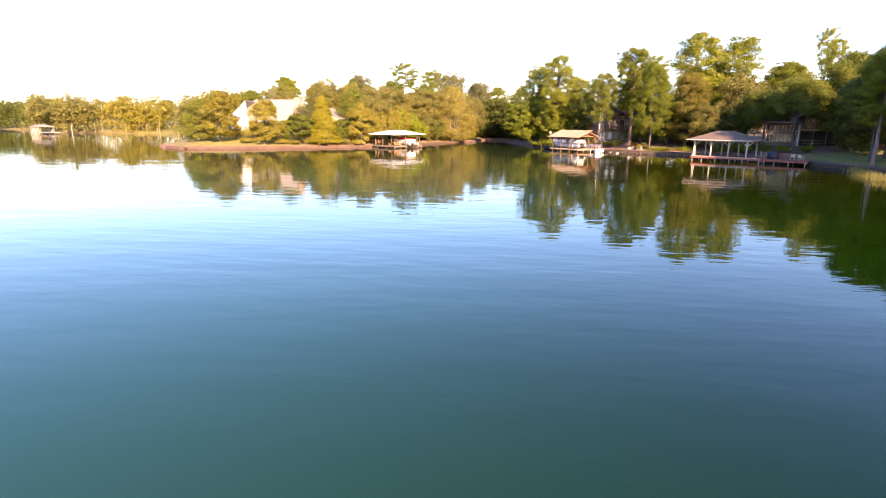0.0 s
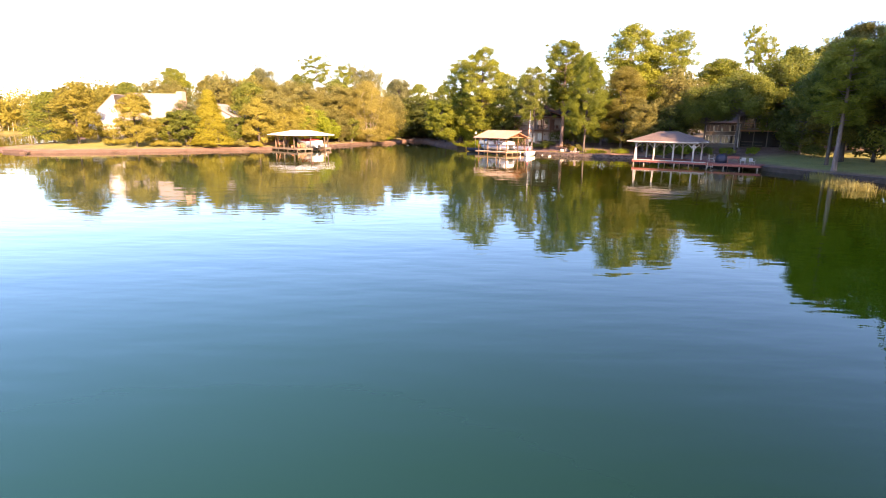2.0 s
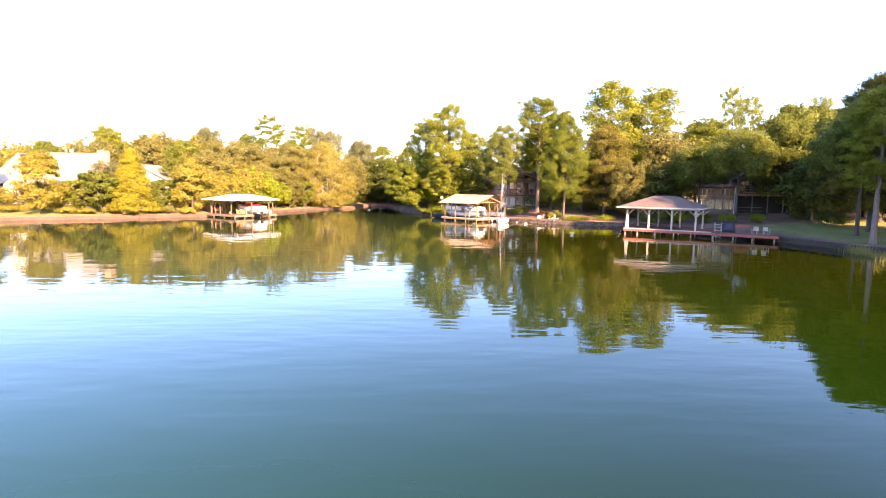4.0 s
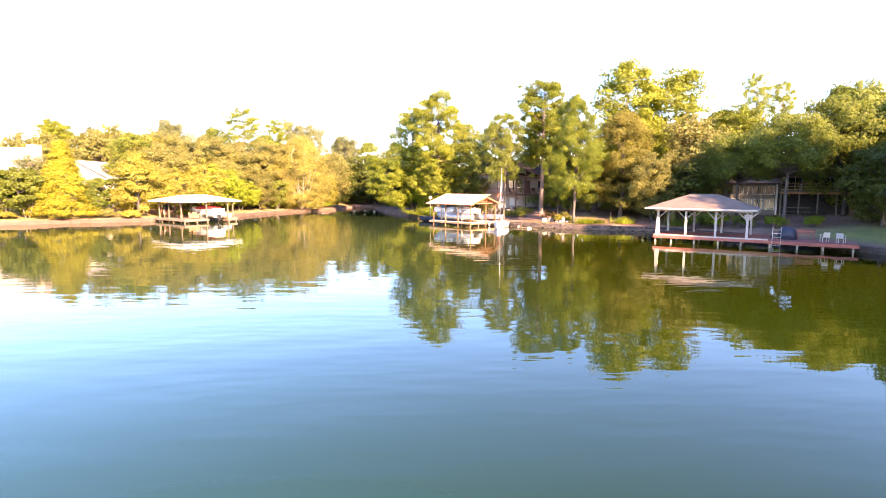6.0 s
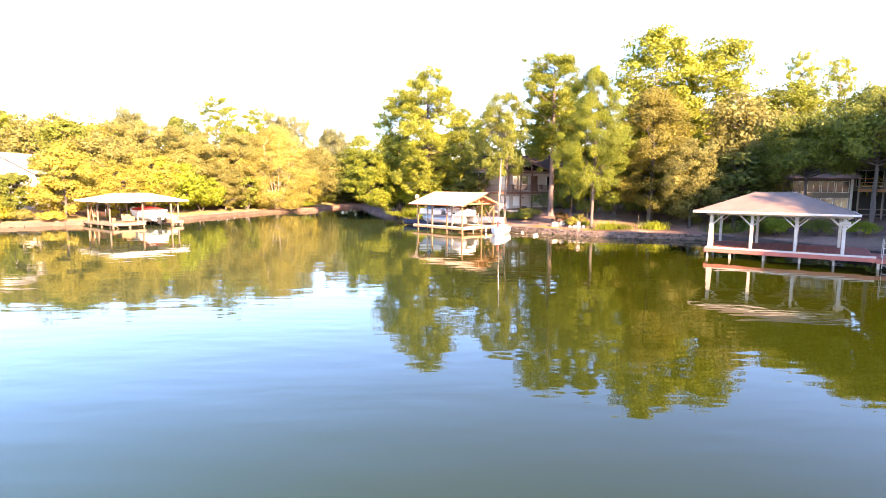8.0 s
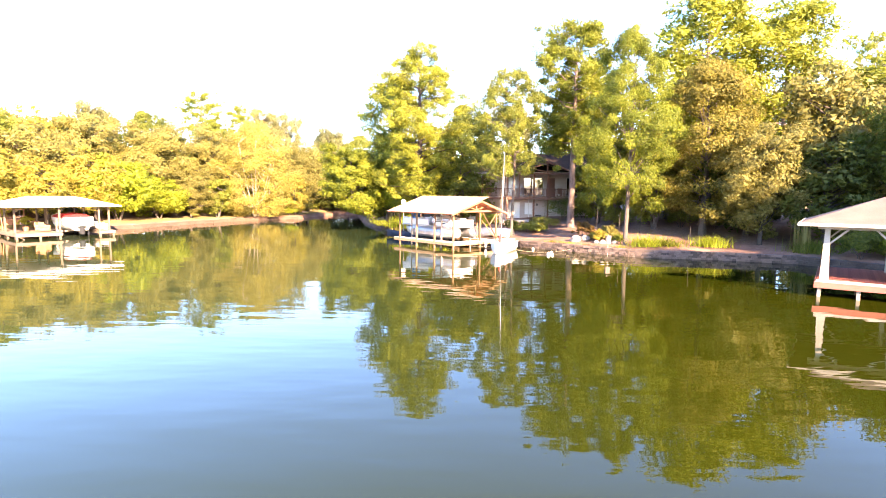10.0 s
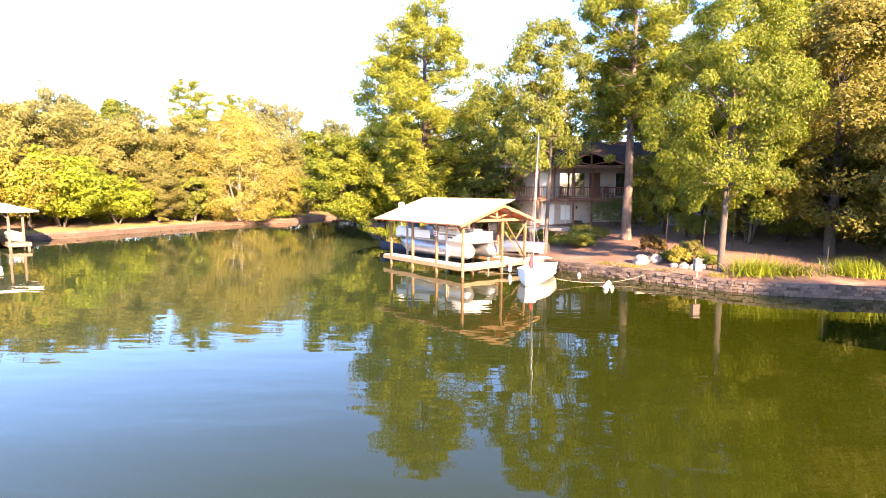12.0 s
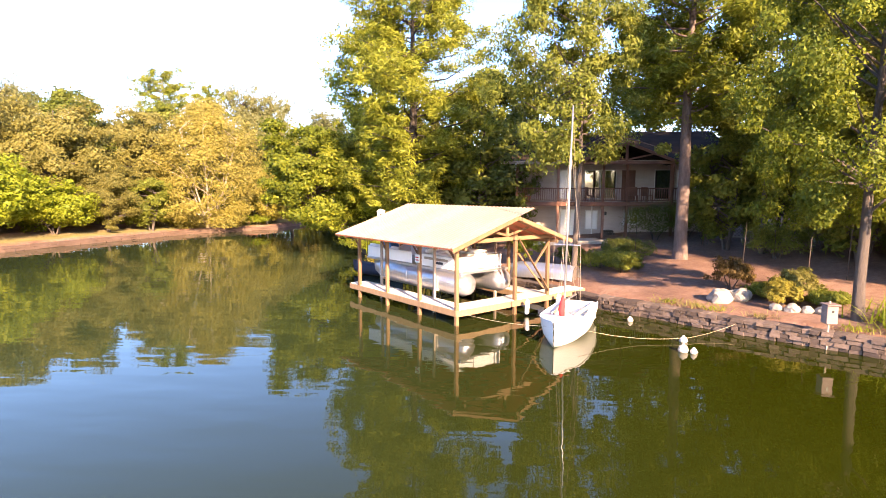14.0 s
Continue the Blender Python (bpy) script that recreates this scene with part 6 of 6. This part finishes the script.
def bush(seed, x, y, H, R, leaf, label, name="bush", leaves=110, size=0.045):
    g, pts, ow, _, thin, rng = shrub(seed, H, R, 60, leaves, size)
    t = thing(name, pose(x, y, ground_z(x, y)), label, "bush", "bushes on the bank")
    part("stems", g, BARK, t)
    part("foliage", leaf_cloud("foliage", pts, ow, size, thin, LEAF[leaf], rng, 3), None, t)


bush(201, 20.9, 110.6, 0.95, 0.75, "amber", "rounded yellow bush beside the pale boulders")
bush(202, 20.2, 113.0, 1.35, 0.9, "brown", "feathery reddish-brown bush on the dirt bank")
bush(203, 21.7, 111.2, 1.2, 0.85, "olive", "olive bush behind the boulders")
bush(204, 20.9, 111.6, 0.6, 0.8, "green", "low green ground plant by the boulders")
bush(205, 22.2, 110.2, 0.55, 0.8, "green", "low green ground plant under the tree")
bush(206, 16.2, 118.6, 0.8, 1.5, "green", "spreading green shrub by the boathouse path")
bush(207, 18.2, 121.0, 0.9, 1.6, "dark", "spreading dark shrub by the house")
bush(208, 12.6, 120.2, 2.0, 1.2, "lime", "lime-green shrub behind the boathouse")
bush(209, 5.0, 126.0, 1.6, 1.6, "lime", "yellow-green shrub at the water's edge")
bush(210, 4.4, 128.2, 1.4, 1.5, "olive", "olive shrub at the water's edge")
bush(211, 21.0, 125.6, 2.4, 2.2, "dark", "tall dark evergreen hedge against the house")
bush(213, 24.5, 118.0, 1.8, 1.6, "green", "green undergrowth beneath the trees")
bush(214, 27.2, 118.8, 2.4, 2.0, "green", "green undergrowth beneath the trees")
bush(215, 29.5, 116.2, 1.9, 1.8, "green", "green undergrowth beneath the trees")
bush(216, 32.0, 115.0, 1.6, 1.6, "olive", "olive undergrowth beneath the trees")
bush(217, 23.0, 122.8, 2.6, 1.8, "green", "tall green shrub by the house corner")
bush(218, -18.6, 153.6, 1.6, 1.5, "lime", "yellow-green shrub under the golden tree")
bush(219, -17.0, 155.0, 1.3, 1.3, "lime", "yellow-green shrub under the golden tree")
bush(220, -24.2, 149.0, 1.7, 1.6, "lime", "yellow-green shrub under the golden tree")
bush(221, 38.6, 99.4, 1.4, 1.4, "green", "green shrub in the shade behind the pavilion")
bush(222, 40.8, 97.4, 1.2, 1.2, "lime", "yellow-green shrub near the pavilion")
bush(223, 36.8, 102.4, 1.6, 1.6, "dark", "dark shaded shrub behind the pavilion")
bush(212, 23.2, 126.2, 2.0, 2.0, "dark", "tall dark evergreen hedge against the house")
for i, (x, y, h, r, k) in enumerate(((-48.9, 111.0, 0.9, 1.2, "amber"), (-51.5, 110.2, 1.1, 1.6, "amber"), (-43.8, 112.8, 0.9, 1.4, "amber"), (-37.0, 117.3, 1.0, 1.5, "amber"), (-31.8, 124.2, 0.8, 0.9, "lime"), (-39.5, 116.2, 1.2, 1.6, "olive"),
                                      (-58.5, 108.5, 1.2, 1.7, "amber"), (-62.5, 114.0, 1.5, 2.0, "olive"), (-23.5, 150.0, 1.4, 1.8, "amber"), (-27.0, 145.5, 1.6, 2.0, "green"), (34.5, 101.5, 1.8, 1.6, "green"), (36.0, 100.6, 1.5, 1.4, "lime"), (43.5, 95.2, 1.3, 1.0, "lime"), (47.5, 88.0, 1.5, 1.8, "dark"), (49.0, 94.0, 1.6, 2.0, "dark"))):
    bush(230 + i, x, y, h, r, k, {"amber": "low amber shrub on the bank", "lime": "bright yellow-green shrub near the dock", "olive": "low olive shrub on the bank", "green": "low green shrub on the bank", "dark": "dark shaded shrub on the lawn"}[k], leaves=60, size=0.085)


def grass_clump(seed, x, y, H, R, blades, leaf, label, name="grass_clump", z=None, droop=0.5, wide=0.03):
    """Long arching blades from one root."""
    rng = np.random.default_rng(seed)
    v, f = [], []
    for i in range(blades):
        a, ln = rng.uniform(0, 2 * math.pi), H * rng.uniform(0.6, 1.1)
        bx, by = rng.normal(0, R * 0.45, 2)
        tilt = rng.uniform(0.1, 1.0) * droop
        d = np.array((math.cos(a), math.sin(a)))
        s = np.array((-d[1], d[0])) * wide * rng.uniform(0.6, 1.2)
        n = len(v)
        for k in range(4):
            u = k / 3
            r = R * tilt * u ** 1.6
            zz = ln * (u - 0.35 * tilt * u * u)
            w = s * (1 - u * 0.95)
            v += [(bx + d[0] * r - w[0], by + d[1] * r - w[1], zz), (bx + d[0] * r + w[0], by + d[1] * r + w[1], zz)]
        f += [(n + 2 * k, n + 2 * k + 1, n + 2 * k + 3, n + 2 * k + 2) for k in range(3)]
    g = Geo()
    g.v, g.f = v, f
    return solo(name, g, LEAF[leaf], pose(x, y, ground_z(x, y) if z is None else z), label, "grass", "grass clumps on the bank")


grass_clump(301, 23.6, 107.9, 1.05, 1.4, 300, "lime", "arching yellow-green fern clump by the stone wall", droop=1.3, wide=0.035)
grass_clump(302, 25.3, 107.9, 0.75, 1.2, 200, "green", "arching green fern clump by the stone wall", droop=1.3, wide=0.035)
grass_clump(303, 28.2, 107.6, 0.95, 1.3, 420, "lime", "bright yellow-green grass clump on the bank", droop=1.0)
grass_clump(304, 33.4, 104.4, 1.15, 1.3, 380, "green", "tall green grass clump near the pavilion", droop=0.9)
grass_clump(305, 33.0, 104.9, 2.4, 0.6, 50, "reed", "pampas grass with pale plumes near the pavilion", wide=0.06, droop=0.25)
grass_clump(306, 6.5, 122.8, 1.4, 1.6, 260, "reed", "yellowish grass clump at the water's edge")
grass_clump(308, 3.6, 128.0, 1.6, 1.5, 320, "lime", "yellow-green grass clump at the water's edge", droop=1.0)
grass_clump(309, 2.8, 130.4, 1.4, 1.4, 280, "reed", "yellowish grass clump at the water's edge", droop=1.0)
grass_clump(310, 5.4, 125.2, 1.5, 1.4, 320, "lime", "yellow-green grass clump at the water's edge", droop=1.0)
bush(225, 3.6, 125.6, 1.5, 1.3, "gold", "feathery yellow-green bush at the water behind the boathouse")
bush(226, 5.4, 123.9, 1.3, 1.2, "lime", "feathery yellow-green bush at the water behind the boathouse")
bush(227, 14.9, 119.4, 1.1, 0.9, "green", "leafy green plant beside the patio steps")
bush(228, 16.9, 117.2, 1.0, 1.1, "green", "leafy green plant at the edge of the dirt bank")
grass_clump(307, 8.0, 121.6, 1.2, 1.4, 220, "lime", "yellow-green grass clump by the boathouse")
for i in range(16):
    u = i / 15
    grass_clump(320 + i, 39.9 - 3.6 * u + 0.5 * math.sin(i * 2.1), 75.0 - 12.5 * u, 0.9 + 0.25 * math.sin(i), 1.0, 150, "reed", "sunlit straw-coloured reeds standing in the water", "reeds", -0.25, 0.4, 0.025)


for i, (x, y, h) in enumerate(((17.2, 111.6, 0.22), (17.9, 110.9, 0.28), (18.5, 110.4, 0.2), (19.6, 109.3, 0.18), (21.6, 107.7, 0.24), (22.4, 107.5, 0.3))):
    grass_clump(350 + i, x, y, h, 0.55, 90, "reed" if i % 2 else "lime", "low dry grass tuft on the sandy bank", droop=1.2, wide=0.012)


def bird_box():
    t = thing("bird_box", pose(20.62, 107.45, 0), "grey wooden bird box on a thin stake at the wall", "bird box")
    part("stake", Geo().box((-0.025, -0.02, -0.5), (0.025, 0.02, 1.5), 0.006), GREY, t)
    b = part("box", Geo().box((-0.16, -0.17, 0.82), (0.16, 0.13, 1.38), 0.012), BOX_WOOD, t)
    part("lid", Geo().box((-0.2, -0.24, 1.38), (0.2, 0.16, 1.42), 0.006), BOX_WOOD, b)
    part("entrance", Geo().tube([(0, -0.175, 1.2), (0, -0.168, 1.2)], [0.04, 0.04], 12), BLACK, b)


bird_box()


def lamp_box():
    x, y = 4.4, 121.5
    t = thing("purple_martin_house", pose(x, y, 0), "white bird house on a thin pole by the water", "bird house")
    part("pole", Geo().tube([(0, 0, -1.0), (0, 0, 3.3)], [0.03, 0.03], 8), GREY, t)
    b = part("box", Geo().box((-0.19, -0.16, 3.3), (0.19, 0.16, 3.6), 0.015), WHITE_PAINT, t)
    part("roof", Geo().rings([[(-0.24, -0.2, 3.6), (0.24, -0.2, 3.6), (0.24, 0.2, 3.6), (-0.24, 0.2, 3.6)], [(-0.04, -0.15, 3.72), (0.04, -0.15, 3.72), (0.04, 0.15, 3.72), (-0.04, 0.15, 3.72)]]), WHITE_PAINT, b)
    part("entrance", Geo().box((-0.05, -0.166, 3.38), (0.05, -0.161, 3.48), 0.001), BLACK, b)


lamp_box()

for x, y, h in ((17.7, 117.9, 2.2), (23.0, 112.8, 2.0), (22.0, 116.0, 2.2), (26.4, 107.2, 1.5), (25.0, 113.6, 2.4)):
    solo("garden_stake", Geo().box((-0.013, -0.013, -0.4), (0.013, 0.013, h), 0.004), BARK, pose(x, y, ground_z(x, y), 1.5, 1, 20), "thin dark wooden stake in the dirt bank", "stake", "stakes on the bank")



def lattice_panel(m, length=2.5, high=0.75):
    t = thing("lattice_panel", m, "tan wooden lattice panel on the shaded slope", "fence")
    for z in (0.0, high):
        part("rail", Geo().box((0, -0.02, z), (length, 0.02, z + 0.06), 0.004), GREY, t)
    n = int(length / 0.2)
    for i in range(-3, n):
        for sx, y in ((1, -0.012), (-1, 0.012)):
            x0, x1 = (i * 0.2, i * 0.2 + high) if sx > 0 else (i * 0.2 + high, i * 0.2)
            a, b = Vector((x0, y, 0.05)), Vector((x1, y, high))
            lo, hi = (a, b) if a.x < b.x else (b, a)
            if lo.x < 0:
                lo = lo.lerp(hi, -lo.x / (hi.x - lo.x))
            if hi.x > length:
                hi = lo.lerp(hi, (length - lo.x) / (hi.x - lo.x))
            if (hi - lo).length > 0.08:
                part("slat", Geo().beam(lo, hi, 0.035, 0.01, 0.002), GREY, t)
    for x in (0.0, length):
        part("post", Geo().box((x - 0.04, -0.04, -0.6), (x + 0.04, 0.04, high + 0.12), 0.006), GREY, t)


lattice_panel(pose(24.4, 124.0, ground_z(25.5, 124.0) + 0.1, 0, 0, -6))

# an upturned canoe and a skiff drawn up by the boathouse
solo("covered_canoe", Geo().rings(lofted_hull(3.6, 0.9, 0.45, 12, transom=0.1), close=False, caps=False), NAVY, pose(5.9, 119.6, 0.15, 0, 0, 58), "dark blue covered canoe afloat behind the boathouse", "canoe", smooth=True)
solo("grey_skiff", Geo().rings(lofted_hull(3.4, 1.3, 0.5, 12), close=False, caps=False), ALU, pose(14.6, 116.2, ground_z(14.6, 116.2) + 0.55, 0, 180, 60), "upturned aluminium skiff on the bank", "boat", smooth=True)


# ---- retaining walls ----
def stone_wall(points, height_m, courses, stone, thing_ob, seed, singles, mat=STONE, out=0.12):
    """Rough courses of stones along a line; the nearest as pieces of their own, the rest joined."""
    rng = np.random.default_rng(seed)
    shapes = []
    for k in range(10):
        g = Geo().box((-0.5, -0.5, -0.5), (0.5, 0.5, 0.5), 0.045)
        skew = rng.normal(0, 0.09, 2)
        g.v = [tuple((np.array(p) + np.array((p[2] * skew[0], 0, p[0] * skew[1]))) * (1 + 0.03 * rng.normal(0, 1, 3))) for p in g.v]
        shapes.append(g)
    meshes = [g.mesh("stone", mat) for g in shapes] if singles else []
    rest, made, ch = Geo(), 0, height_m / courses
    for (ax, ay), (bx, by) in zip(points, points[1:]):
        ln = math.hypot(bx - ax, by - ay)
        ang = math.degrees(math.atan2(by - ay, bx - ax))
        for c in range(-1, courses):
            s = -rng.uniform(0, stone)
            while s < ln:
                w = stone * rng.uniform(0.55, 1.6)
                u = min(max((s + w / 2) / ln, 0), 1)
                m = pose(ax + (bx - ax) * u, ay + (by - ay) * u, ch * (c + 0.5), 0, 0, ang + rng.normal(0, 2)) @ pose(0, rng.normal(0, 0.02) - 0.02 * c, 0) @ Matrix.Diagonal((w * 1.01, 0.55, ch * (rng.uniform(0.9, 1.08) if rng.uniform() < 0.9 else rng.uniform(1.15, 1.35)), 1))
                k = int(rng.integers(10))
                if made < singles and c >= 0:
                    o = part("stone", meshes[k], None, thing_ob)
                    o.matrix_basis = m
                    made += 1
                else:
                    rest.add(shapes[k].v, shapes[k].f, m)
                s += w
    if rest.v:
        tagged(part("stone_courses", rest, mat, thing_ob), kind="stuff")


wall = tagged(new("wall_right_bank"), "low brown stone retaining wall along the right bank", "retaining wall", kind="structure")
stone_wall([(15.1, 112.9), (18.8, 109.3), (21.9, 106.7), (23.5, 105.9), (27.3, 105.3), (32, 103.4), (35, 98), (38, 88), (39.6, 80), (41, 74.5), (43.5, 68), (46.5, 60)], 0.54, 4, 0.27, wall, 1, 290)
wall = tagged(new("wall_boathouse_bank"), "low brown stone edging behind the boathouse", "retaining wall", kind="structure")
stone_wall([(1.2, 132), (4.5, 124.5), (8.8, 119.6), (12.5, 116.5), (15.1, 112.9)], 0.5, 4, 0.32, wall, 2, 0)
TIMBER = surface("reddish_bank_edging", [(0.25, (0.068, 0.040, 0.027)), (0.75, (0.145, 0.093, 0.068))], 1.0, 12, (1, 1, 1), 0.9, bump=0.5, depth=0.02, per_object=0.3)
wall = tagged(new("wall_left_bank"), "low reddish retaining wall along the left bank", "retaining wall", kind="structure")
stone_wall([(-15.5, 155.6), (-19, 151.5), (-22.2, 147.4), (-25.1, 137.6), (-26.9, 129.5), (-30.8, 122), (-35.0, 118.2), (-40, 114.3), (-46, 110.3), (-52.5, 106.5), (-60, 102.5), (-67, 99.5), (-72, 101.5)], 0.42, 2, 1.1, wall, 3, 0, TIMBER)
